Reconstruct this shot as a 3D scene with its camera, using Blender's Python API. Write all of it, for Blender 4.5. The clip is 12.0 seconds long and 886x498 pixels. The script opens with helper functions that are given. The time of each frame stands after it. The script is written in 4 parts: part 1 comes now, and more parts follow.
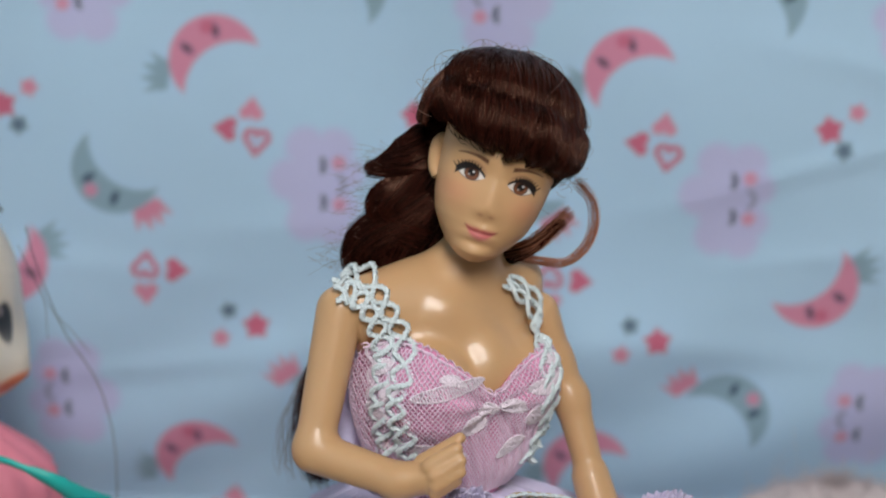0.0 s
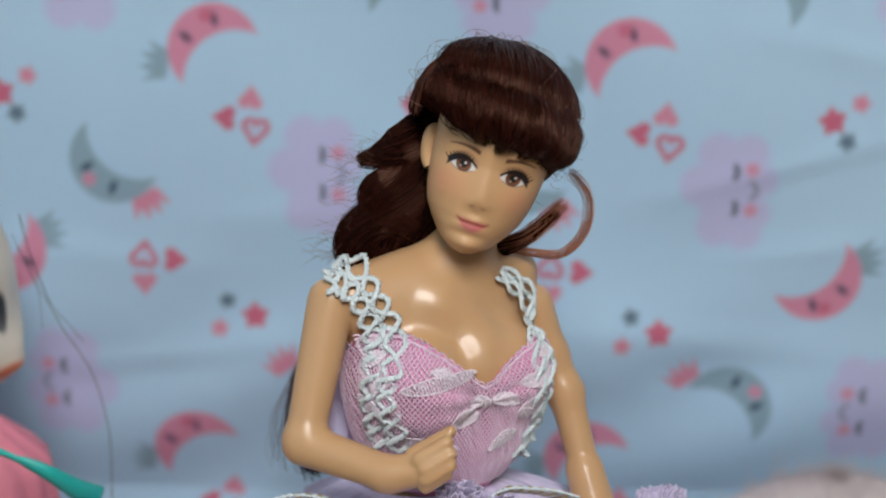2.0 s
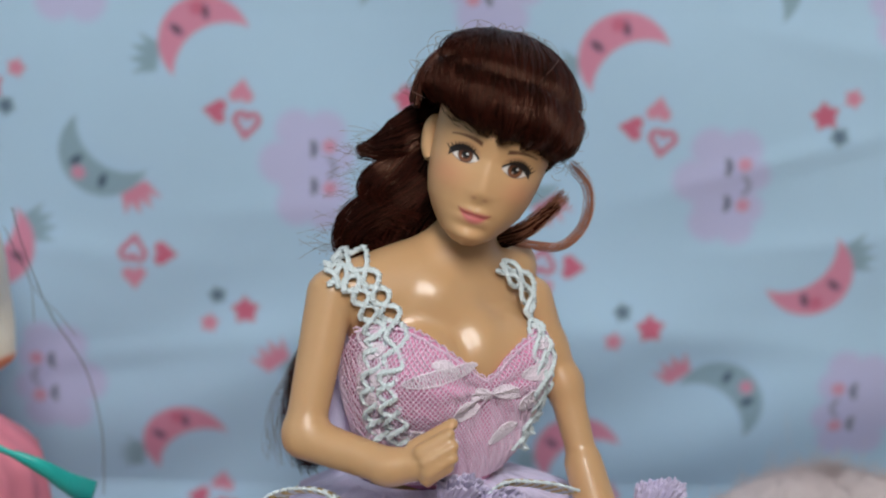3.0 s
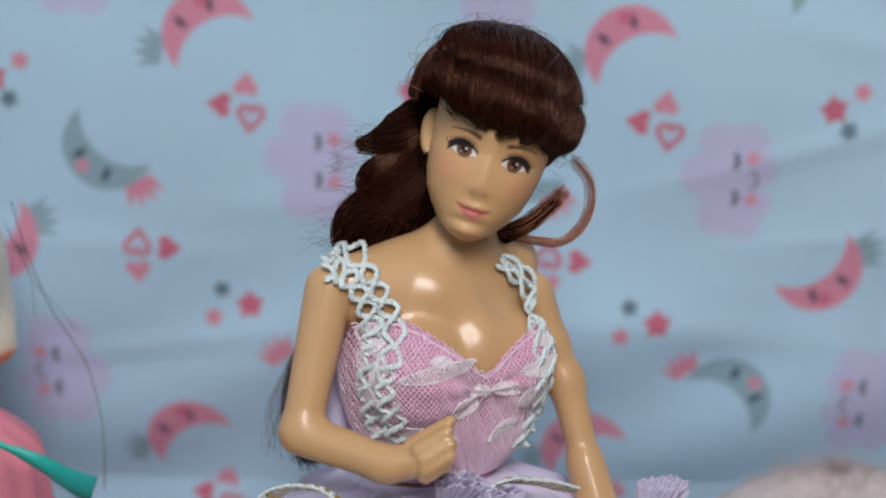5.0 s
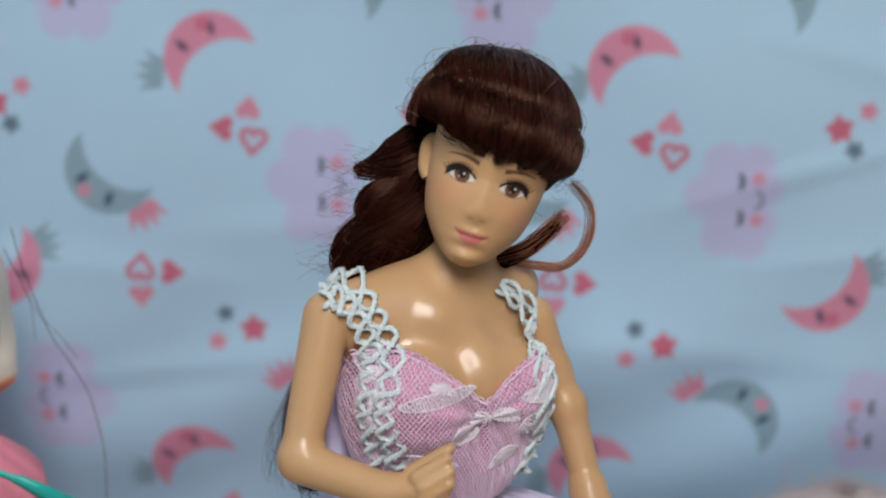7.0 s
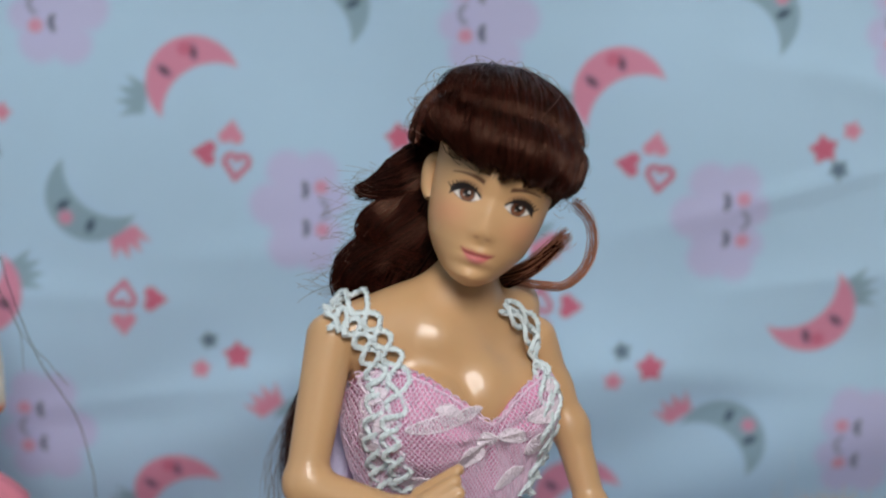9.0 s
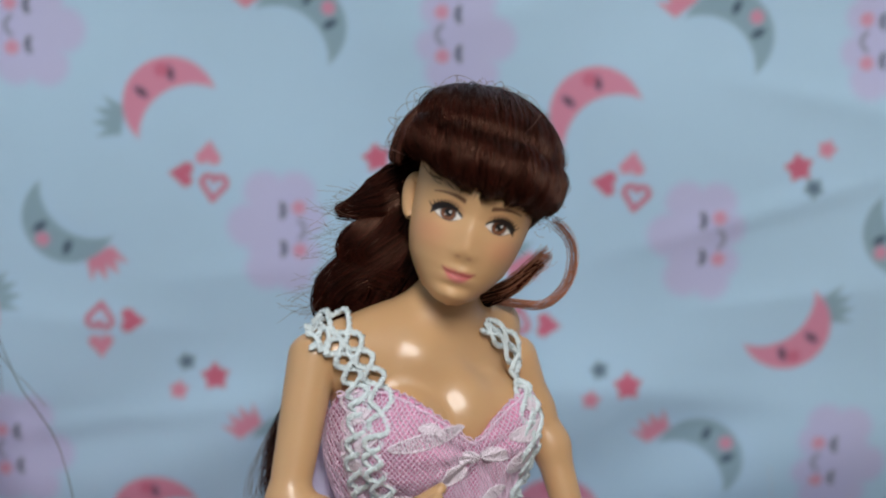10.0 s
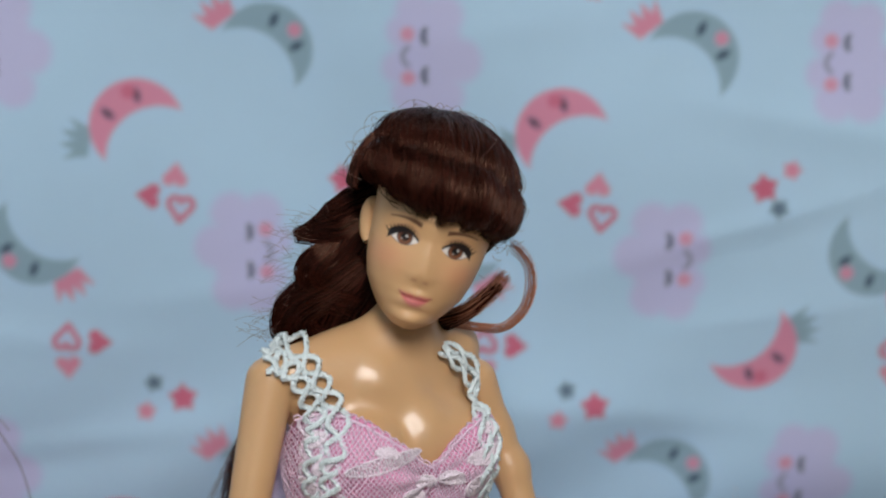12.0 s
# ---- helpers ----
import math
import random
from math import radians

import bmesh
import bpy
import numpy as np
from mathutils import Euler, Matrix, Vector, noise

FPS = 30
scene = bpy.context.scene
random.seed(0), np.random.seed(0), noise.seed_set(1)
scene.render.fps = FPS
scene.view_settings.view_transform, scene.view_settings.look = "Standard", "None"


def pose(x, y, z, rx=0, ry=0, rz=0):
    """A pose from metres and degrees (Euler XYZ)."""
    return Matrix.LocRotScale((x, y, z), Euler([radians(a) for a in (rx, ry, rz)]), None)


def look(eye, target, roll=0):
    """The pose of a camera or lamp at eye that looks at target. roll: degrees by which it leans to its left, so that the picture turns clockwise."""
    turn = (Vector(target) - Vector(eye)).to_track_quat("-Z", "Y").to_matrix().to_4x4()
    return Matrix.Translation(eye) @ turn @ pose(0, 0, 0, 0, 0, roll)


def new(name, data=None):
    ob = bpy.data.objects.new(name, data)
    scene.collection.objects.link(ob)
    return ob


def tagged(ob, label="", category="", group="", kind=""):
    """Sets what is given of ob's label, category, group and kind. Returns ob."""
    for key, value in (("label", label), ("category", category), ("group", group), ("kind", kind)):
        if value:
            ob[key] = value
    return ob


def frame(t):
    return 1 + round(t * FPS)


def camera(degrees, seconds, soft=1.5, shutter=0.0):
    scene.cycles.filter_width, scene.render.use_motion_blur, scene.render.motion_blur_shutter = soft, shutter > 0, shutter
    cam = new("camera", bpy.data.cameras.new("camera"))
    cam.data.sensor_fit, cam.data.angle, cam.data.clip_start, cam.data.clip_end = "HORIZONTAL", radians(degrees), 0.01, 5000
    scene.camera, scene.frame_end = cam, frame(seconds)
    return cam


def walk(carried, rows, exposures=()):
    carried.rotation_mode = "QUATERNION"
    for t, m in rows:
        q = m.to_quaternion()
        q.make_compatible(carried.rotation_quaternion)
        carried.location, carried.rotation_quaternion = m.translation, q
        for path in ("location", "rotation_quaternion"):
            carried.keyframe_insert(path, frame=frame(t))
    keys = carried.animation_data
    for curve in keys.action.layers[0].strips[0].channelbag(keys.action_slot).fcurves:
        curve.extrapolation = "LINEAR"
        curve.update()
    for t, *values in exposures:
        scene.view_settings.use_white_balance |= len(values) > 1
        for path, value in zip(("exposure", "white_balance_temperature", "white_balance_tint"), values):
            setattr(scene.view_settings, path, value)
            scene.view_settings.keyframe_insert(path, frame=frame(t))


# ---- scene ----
cam = camera(28.0, 12.0, soft=2.2)
cam.data.dof.use_dof = True
cam.data.dof.focus_distance = 0.372
cam.data.dof.aperture_fstop = 10.6
PATH = [
    (0, (-0.00048, -0.37126, 0.33280), (-0.00904, 0.01722, 0.23786), -0.402),
    (0.5, (0.00612, -0.36975, 0.33326), (-0.00772, 0.01828, 0.23712), -0.544),
    (1, (0.00652, -0.36854, 0.33264), (-0.00805, 0.01930, 0.23586), -0.567),
    (1.5, (0.00398, -0.36814, 0.33314), (-0.00897, 0.01958, 0.23561), -0.371),
    (2, (0.00508, -0.36789, 0.33280), (-0.00774, 0.01981, 0.23521), -0.349),
    (2.5, (0.00421, -0.36745, 0.33256), (-0.00765, 0.02019, 0.23462), -0.310),
    (3, (-0.00156, -0.36647, 0.33046), (-0.00743, 0.02145, 0.23307), -0.001),
    (3.2, (0.00300, -0.36542, 0.33328), (-0.00753, 0.02149, 0.23295), -0.307),
    (5, (0.00293, -0.36278, 0.33022), (-0.00768, 0.02461, 0.23113), -0.072),
    (5.5, (-0.00231, -0.36175, 0.33077), (-0.00813, 0.02577, 0.23181), -0.416),
    (6, (-0.00148, -0.36135, 0.32977), (-0.00848, 0.02659, 0.23253), -0.231),
    (6.5, (0.00564, -0.36075, 0.33130), (-0.00810, 0.02707, 0.23432), -0.472),
    (7, (0.00661, -0.35970, 0.33171), (-0.00783, 0.02840, 0.23591), -0.581),
    (8.8, (0.00081, -0.35814, 0.32954), (-0.00739, 0.03157, 0.23981), -0.601),
    (9, (-0.00632, -0.35792, 0.32865), (-0.00741, 0.03211, 0.23991), -0.741),
    (9.5, (-0.00226, -0.35742, 0.32915), (-0.00505, 0.03284, 0.24144), -0.917),
    (10, (-0.00875, -0.35890, 0.32854), (-0.00283, 0.03209, 0.24433), -0.797),
    (10.5, (-0.01004, -0.35905, 0.32928), (-0.00039, 0.03219, 0.24656), -0.430),
    (11, (-0.00768, -0.35984, 0.33100), (0.00270, 0.03154, 0.24910), -0.517),
    (11.5, (-0.00616, -0.35964, 0.33080), (0.00465, 0.03196, 0.24997), -0.688),
    (12, (-0.00208, -0.35961, 0.33059), (0.00616, 0.03199, 0.24947), -0.826),]
walk(cam, [(t, look(eye, target, roll)) for t, eye, target, roll in PATH], [(0.0, 0.0), (12.0, 0.0)])

# ---- world and lamps ----
world = bpy.data.worlds.new("daylight")
scene.world = world
world.use_nodes = True
wn = world.node_tree
sky = wn.nodes.new("ShaderNodeTexSky")
sky.sky_type, sky.sun_disc = "NISHITA", False
sky.sun_elevation, sky.sun_rotation = radians(40), radians(120)
wn.nodes["Background"].inputs["Strength"].default_value = 0.08
wn.links.new(sky.outputs[0], wn.nodes["Background"].inputs["Color"])


def area(name, eye, target, w, h, power, colour):
    lamp = bpy.data.lights.new(name, "AREA")
    lamp.shape, lamp.size, lamp.size_y, lamp.energy, lamp.color = "RECTANGLE", w, h, power, colour
    ob = new(name, lamp)
    ob.matrix_world = look(eye, target)
    return ob


# light panel that hangs before the table; cool fill added as an unseen window
LAMP_EYE, LAMP_AIM = (0.06, -0.75, 0.85), (0.0, 0.0, 0.24)
area("hanging_light_glow", LAMP_EYE, LAMP_AIM, 0.22, 0.40, 6.65, (0.98, 0.975, 0.96))
area("window_fill", (-1.06, -0.70, 0.75), (0.0, 0.0, 0.25), 1.1, 1.1, 1.7, (0.62, 0.85, 1.0))

# ---- materials ----


def mat(name, colour=(0.8, 0.8, 0.8), rough=0.5, metal=0.0, attr=None, vary=0.0, scale=400.0, bump=0.0, bump_scale=2000.0,
        island=0.0, coat=0.0, sss=0.0, alpha=1.0, trans=0.0, spec=0.5):
    m = bpy.data.materials.new(name)
    m.use_nodes = True
    nt = m.node_tree
    b = nt.nodes["Principled BSDF"]
    b.inputs["Roughness"].default_value, b.inputs["Metallic"].default_value = rough, metal
    b.inputs["Specular IOR Level"].default_value = spec
    b.inputs["Coat Weight"].default_value, b.inputs["Coat Roughness"].default_value = coat, 0.17
    b.inputs["Alpha"].default_value = alpha
    b.inputs["Transmission Weight"].default_value = trans
    if sss:
        b.inputs["Subsurface Weight"].default_value = sss
        b.inputs["Subsurface Radius"].default_value = (1.0, 0.45, 0.25)
        b.inputs["Subsurface Scale"].default_value = 0.0005
    tc = nt.nodes.new("ShaderNodeTexCoord")
    if attr:
        src = nt.nodes.new("ShaderNodeAttribute")
        src.attribute_name = attr
        out = src.outputs["Color"]
    else:
        src = nt.nodes.new("ShaderNodeRGB")
        src.outputs[0].default_value = (*colour, 1)
        out = src.outputs[0]
    if vary or island:
        hsv = nt.nodes.new("ShaderNodeHueSaturation")
        nt.links.new(out, hsv.inputs["Color"])
        val = nt.nodes.new("ShaderNodeMath")
        val.operation = "MULTIPLY_ADD"
        if island:
            geo = nt.nodes.new("ShaderNodeNewGeometry")
            nt.links.new(geo.outputs["Random Per Island"], val.inputs[0])
            amount = island
        else:
            ns = nt.nodes.new("ShaderNodeTexNoise")
            ns.inputs["Scale"].default_value, ns.inputs["Detail"].default_value = scale, 5.0
            nt.links.new(tc.outputs["Object"], ns.inputs["Vector"])
            nt.links.new(ns.outputs["Fac"], val.inputs[0])
            amount = vary
        val.inputs[1].default_value, val.inputs[2].default_value = 2 * amount, 1.0 - amount
        nt.links.new(val.outputs[0], hsv.inputs["Value"])
        out = hsv.outputs["Color"]
    nt.links.new(out, b.inputs["Base Color"])
    if bump:
        nb = nt.nodes.new("ShaderNodeTexNoise")
        nb.inputs["Scale"].default_value, nb.inputs["Detail"].default_value = bump_scale, 4.0
        nt.links.new(tc.outputs["Object"], nb.inputs["Vector"])
        bp = nt.nodes.new("ShaderNodeBump")
        bp.inputs["Strength"].default_value, bp.inputs["Distance"].default_value = bump, 0.0004
        nt.links.new(nb.outputs["Fac"], bp.inputs["Height"])
        nt.links.new(bp.outputs[0], b.inputs["Normal"])
    return m


def woven(name, attr):
    """Thin printed cotton: print colours from the mesh, a fine weave and a soft mottle."""
    m = mat(name, rough=0.85, attr=attr, vary=0.10, scale=16.0, spec=0.15)
    nt = m.node_tree
    tc = nt.nodes["Texture Coordinate"]
    bp = nt.nodes.new("ShaderNodeBump")
    bp.inputs["Strength"].default_value, bp.inputs["Distance"].default_value = 0.5, 0.0002
    mix = nt.nodes.new("ShaderNodeMath")
    mix.operation = "ADD"
    for k, axis in enumerate("XZ"):
        wv = nt.nodes.new("ShaderNodeTexWave")
        wv.wave_type, wv.bands_direction = "BANDS", axis
        wv.inputs["Scale"].default_value, wv.inputs["Distortion"].default_value = 500.0, 1.5
        nt.links.new(tc.outputs["Object"], wv.inputs["Vector"])
        nt.links.new(wv.outputs["Fac"], mix.inputs[k])
    nt.links.new(mix.outputs[0], bp.inputs["Height"])
    nt.links.new(bp.outputs[0], nt.nodes["Principled BSDF"].inputs["Normal"])
    return m


M_CLOTH = woven("printed_cotton", "print")
M_SKIN = mat("painted_vinyl", attr="paint", rough=0.45, sss=0.06, coat=0.36, vary=0.04, scale=90, bump=0.04, bump_scale=900, spec=0.45)
M_FACE = mat("matte_painted_vinyl", attr="paint", rough=0.50, sss=0.05, coat=0.10, vary=0.03, scale=90, bump=0.03, bump_scale=900, spec=0.3)
M_HAIR = mat("nylon_hair", (0.026, 0.0056, 0.0034), rough=0.26, island=0.8, spec=0.5)
for node in M_HAIR.node_tree.nodes:
    if node.type == "BSDF_PRINCIPLED":
        node.inputs["Specular Tint"].default_value = (1.0, 0.52, 0.36, 1.0)
# loose lock: light shining through the thin hair is put into this colour
M_COPPER_LIT = mat("copper_hair_lit", (0.40, 0.155, 0.085), rough=0.36, island=0.5)
M_FUZZ = mat("fine_hair", (0.13, 0.065, 0.05), rough=0.4, island=0.5)
M_SATIN = mat("pink_satin", (0.78, 0.30, 0.51), rough=0.5, vary=0.12, scale=160, bump=0.25, bump_scale=700)
M_NET = mat("lace_thread", (0.87, 0.66, 0.81), rough=0.55, island=0.06)
M_LACE = mat("ivory_cord", (0.74, 0.82, 0.84), rough=0.42, vary=0.10, scale=900, bump=0.6, bump_scale=2500)
M_PETAL = mat("white_satin_stitch", (0.88, 0.77, 0.85), rough=0.6, vary=0.10, scale=300, bump=0.5, bump_scale=2200)
M_TULLE = mat("lavender_tulle", (0.62, 0.56, 0.75), rough=0.6, vary=0.15, scale=220, bump=0.5, bump_scale=1500)
M_GOLD = mat("gold_thread", (0.62, 0.47, 0.16), rough=0.35, metal=0.8)
M_PALE = mat("pale_vinyl", attr="paint", rough=0.3, vary=0.05, scale=60, coat=0.3)
M_GREYHAIR = mat("grey_hair", (0.06, 0.055, 0.055), rough=0.4, island=0.4)
M_CORAL = mat("coral_cotton", (0.80, 0.25, 0.33), rough=0.7, vary=0.12, scale=120, bump=0.4, bump_scale=1800)
M_TEAL = mat("teal_ribbon", (0.02, 0.45, 0.40), rough=0.35, vary=0.08, scale=200)
M_FLEECE = mat("fleece", (0.72, 0.63, 0.63), rough=1.0, vary=0.12, scale=35, bump=0.3, bump_scale=500, spec=0.05)
M_WOOD = mat("table_wood", (0.30, 0.20, 0.12), rough=0.45, vary=0.25, scale=14, bump=0.15, bump_scale=200)
M_WALL = mat("wall_paint", (0.72, 0.72, 0.70), rough=0.9, vary=0.05, scale=5, bump=0.2, bump_scale=200)
M_FLOOR = mat("floor_board", (0.28, 0.22, 0.17), rough=0.5, vary=0.2, scale=6)
M_WHITE = mat("white_paint", (0.80, 0.80, 0.78), rough=0.5, vary=0.04, scale=10)
M_GLASS = mat("window_glass", (1, 1, 1), rough=0.02, trans=1.0)
M_GLOW = bpy.data.materials.new("lamp_diffuser")
M_GLOW.use_nodes = True
M_GLOW.node_tree.nodes["Principled BSDF"].inputs["Emission Color"].default_value = (1, 0.97, 0.93, 1)
M_GLOW.node_tree.nodes["Principled BSDF"].inputs["Emission Strength"].default_value = 3.0

# ---- mesh tools; lengths in millimetres ----


class Build:
    """Gathers pieces of one mesh: vertices in mm, faces, a material slot and a paint colour for each piece."""

    def __init__(self):
        self.v, self.loops, self.sizes, self.slots, self.paint, self.n = [], [], [], [], [], 0

    def add(self, verts, faces, slot=0, paint=(0.6, 0.36, 0.21)):
        verts, faces = np.asarray(verts, float).reshape(-1, 3), np.asarray(faces, int)
        self.v.append(verts)
        self.loops.append((faces + self.n).ravel())
        self.sizes.append(np.full(len(faces), faces.shape[1]))
        self.slots.append(np.full(len(faces), slot))
        paint = np.asarray(paint, float)
        self.paint.append(np.broadcast_to(paint, (len(verts), 3)) if paint.ndim == 1 else paint)
        self.n += len(verts)

    def mesh(self, name, mats, attr=None, smooth=True):
        me = bpy.data.meshes.new(name)
        v, loops = np.concatenate(self.v) / 1000.0, np.concatenate(self.loops)
        sizes, slots = np.concatenate(self.sizes), np.concatenate(self.slots)
        me.vertices.add(len(v))
        me.vertices.foreach_set("co", v.astype(np.float32).ravel())
        me.loops.add(len(loops))
        me.loops.foreach_set("vertex_index", loops.astype(np.int32))
        me.polygons.add(len(sizes))
        me.polygons.foreach_set("loop_start", np.r_[0, np.cumsum(sizes)[:-1]].astype(np.int32))
        me.polygons.foreach_set("material_index", slots.astype(np.int32))
        me.polygons.foreach_set("use_smooth", np.full(len(sizes), smooth))
        for m in mats:
            me.materials.append(m)
        if attr:
            layer = me.attributes.new(attr, "FLOAT_COLOR", "POINT")
            rgba = np.c_[np.concatenate(self.paint), np.ones(len(v))]
            layer.data.foreach_set("color", rgba.astype(np.float32).ravel())
        me.update(calc_edges=True)
        me.validate()
        return me


def part(name, build, material, parent, label="", attr=None, smooth=True):
    mats = material if isinstance(material, list) else [material]
    ob = new(name, build.mesh(name, mats, attr, smooth))
    ob.parent = parent
    return tagged(ob, label)


def empty(name, at=(0, 0, 0)):
    ob = new(name)
    ob.location = at
    ob.empty_display_size = 0.01
    bpy.context.view_layer.update()
    return ob


def grid_faces(rows, cols, wrap=False):
    i, j = np.meshgrid(np.arange(rows - 1), np.arange(cols if wrap else cols - 1), indexing="ij")
    k = (j + 1) % cols
    return np.stack([i * cols + j, i * cols + k, (i + 1) * cols + k, (i + 1) * cols + j], -1).reshape(-1, 4)


def tubes(paths, radius, sides=3):
    """Tubes along paths (count, points, 3); radius: a number or an array that fits (count, points)."""
    p = np.asarray(paths, float)
    n, k, _ = p.shape
    tan = np.gradient(p, axis=1)
    tan /= np.linalg.norm(tan, axis=2, keepdims=True) + 1e-9
    ref = np.where(np.abs(tan[..., 1:2]) < 0.9, np.array([0, 1.0, 0]), np.array([1.0, 0, 0]))
    a = np.cross(tan, ref)
    a /= np.linalg.norm(a, axis=2, keepdims=True) + 1e-9
    b = np.cross(tan, a)
    r = np.broadcast_to(np.asarray(radius, float), (n, k))[..., None, None]
    ang = np.arange(sides) * 2 * np.pi / sides
    v = p[:, :, None] + r * (np.cos(ang)[:, None] * a[:, :, None] + np.sin(ang)[:, None] * b[:, :, None])
    one = grid_faces(k, sides, True)
    f = (one[None] + (np.arange(n) * k * sides)[:, None, None]).reshape(-1, 4)
    return v.reshape(-1, 3), f


def smooth_path(points, n):
    """A Catmull-Rom curve through points, with n points on it."""
    p = np.asarray(points, float)
    p = np.vstack([2 * p[0] - p[1], p, 2 * p[-1] - p[-2]])
    t = np.linspace(0, len(p) - 3 - 1e-6, n)
    i = t.astype(int)
    u = (t - i)[:, None]
    a, b, c, d = p[i], p[i + 1], p[i + 2], p[i + 3]
    return 0.5 * (2 * b + (c - a) * u + (2 * a - 5 * b + 4 * c - d) * u**2 + (3 * b - a - 3 * c + d) * u**3)


def surface_net(sdf, lo, hi, h):
    """The zero surface of a distance function on a grid of step h, as vertices and quads."""
    axes = [np.arange(lo[n], hi[n] + h, h) for n in range(3)]
    g = np.stack(np.meshgrid(*axes, indexing="ij"), -1)
    val = sdf(g)
    ins = val < 0
    shape = np.array(val.shape) - 1
    total, count = np.zeros((*shape, 3)), np.zeros(shape)
    corner = [(a, b, c) for a in (0, 1) for b in (0, 1) for c in (0, 1)]
    cut = lambda arr, o: arr[o[0]:o[0] + shape[0], o[1]:o[1] + shape[1], o[2]:o[2] + shape[2]]
    for c0 in corner:
        for ax in range(3):
            if c0[ax]:
                continue
            c1 = tuple(c0[n] + (n == ax) for n in range(3))
            v0, v1 = cut(val, c0), cut(val, c1)
            hit = (v0 < 0) != (v1 < 0)
            u = np.where(hit, v0 / np.where(hit, v0 - v1, 1), 0)
            place = np.array(c0, float) + u[..., None] * (np.arange(3) == ax)
            total += np.where(hit[..., None], place, 0)
            count += hit
    cells = np.argwhere(count > 0)
    index = np.full(shape, -1)
    index[tuple(cells.T)] = np.arange(len(cells))
    verts = (cells + total[tuple(cells.T)] / count[tuple(cells.T)][:, None]) * h + np.array(lo)
    quads = []
    for ax in range(3):
        u, w = (ax + 1) % 3, (ax + 2) % 3
        front = np.roll(ins, -1, ax)
        edge = ins != front
        sl = [slice(1, -1)] * 3
        sl[ax] = slice(0, -1)
        at = np.argwhere(edge[tuple(sl)]) + [0 if n == ax else 1 for n in range(3)]
        eu, ew = (np.arange(3) == u).astype(int), (np.arange(3) == w).astype(int)
        q = np.stack([index[tuple((at - d).T)] for d in (eu * 0, eu, eu + ew, ew)], 1)
        q[~ins[tuple(at.T)]] = q[~ins[tuple(at.T)]][:, ::-1]
        quads.append(q)
    quads = np.concatenate(quads)
    return verts, quads[(quads >= 0).all(1)]


def capsule(p, a, b, ra, rb):
    a, b = np.array(a, float), np.array(b, float)
    ab = b - a
    u = np.clip(((p - a) @ ab) / (ab @ ab), 0, 1)
    return np.linalg.norm(p - a - u[..., None] * ab, axis=-1) - (ra + (rb - ra) * u)


def ellipsoid(p, c, r):
    q = (p - np.array(c, float)) / np.array(r, float)
    k = np.linalg.norm(q, axis=-1)
    return (k - 1) * min(r)


def melt(a, b, k):
    u = np.clip(0.5 + 0.5 * (b - a) / k, 0, 1)
    return b * (1 - u) + a * u - k * u * (1 - u)


# ---- setting: room, table, hung cloth ----


def box(lo, hi):
    x0, y0, z0 = lo
    x1, y1, z1 = hi
    v = [(x, y, z) for x in (x0, x1) for y in (y0, y1) for z in (z0, z1)]
    f = [(0, 1, 3, 2), (4, 6, 7, 5), (0, 4, 5, 1), (2, 3, 7, 6), (0, 2, 6, 4), (1, 5, 7, 3)]
    return v, f


def block(name, lo, hi, material, parent=None, label="", bevel=0.0):
    b = Build()
    b.add(*box(lo, hi))
    ob = new(name, b.mesh(name, [material], smooth=False))
    if bevel:
        md = ob.modifiers.new("bevel", "BEVEL")
        md.width, md.segments = bevel / 1000.0, 3
    if parent:
        ob.parent = parent
    return tagged(ob, label)


tagged(block("floor", (-1200, -2400, -790), (1200, 262, -750), M_FLOOR), "brown boarded floor of a small room", "floor", kind="structure")
tagged(block("ceiling", (-1200, -2400, 1750), (1200, 262, 1800), M_WHITE), "plain white ceiling", "ceiling", kind="structure")
tagged(block("wall_north", (-1200, 162, -750), (1200, 262, 1750), M_WALL), "plain pale wall behind the hung cloth", "wall", kind="structure")
tagged(block("wall_south", (-1200, -2400, -750), (1200, -2300, 1750), M_WALL), "plain pale wall", "wall", kind="structure")
tagged(block("wall_east", (1100, -2300, -750), (1200, 162, 1750), M_WALL), "plain pale wall", "wall", kind="structure")
ww = Build()
for lo, hi in (((-1200, -2300, -750), (-1100, 162, 150)), ((-1200, -2300, 1350), (-1100, 162, 1750)),
               ((-1200, -2300, 150), (-1100, -1300, 1350)), ((-1200, -100, 150), (-1100, 162, 1350))):
    ww.add(*box(lo, hi))
tagged(new("wall_west", ww.mesh("wall_west", [M_WALL], smooth=False)), "plain pale wall with a window opening", "wall", kind="structure")
# assumed window, never in view; it only houses the cool fill from the left
window = tagged(empty("window_1", (-1.15, -0.7, 0.75)), "white framed window, added out of view for cool fill light", "window", kind="structure")
for lo, hi in (((-30, -600, -600), (30, -560, 600)), ((-30, 560, -600), (30, 600, 600)), ((-30, -560, -600), (30, 560, -560)),
               ((-30, -560, 560), (30, 560, 600)), ((-25, -20, -560), (25, 20, 560))):
    block("window_frame", lo, hi, M_WHITE, window)
for lo, hi in (((-4, -560, -560), (4, -20, 560)), ((-4, 20, -560), (4, 560, 560))):
    block("pane", lo, hi, M_GLASS, window).visible_shadow = False

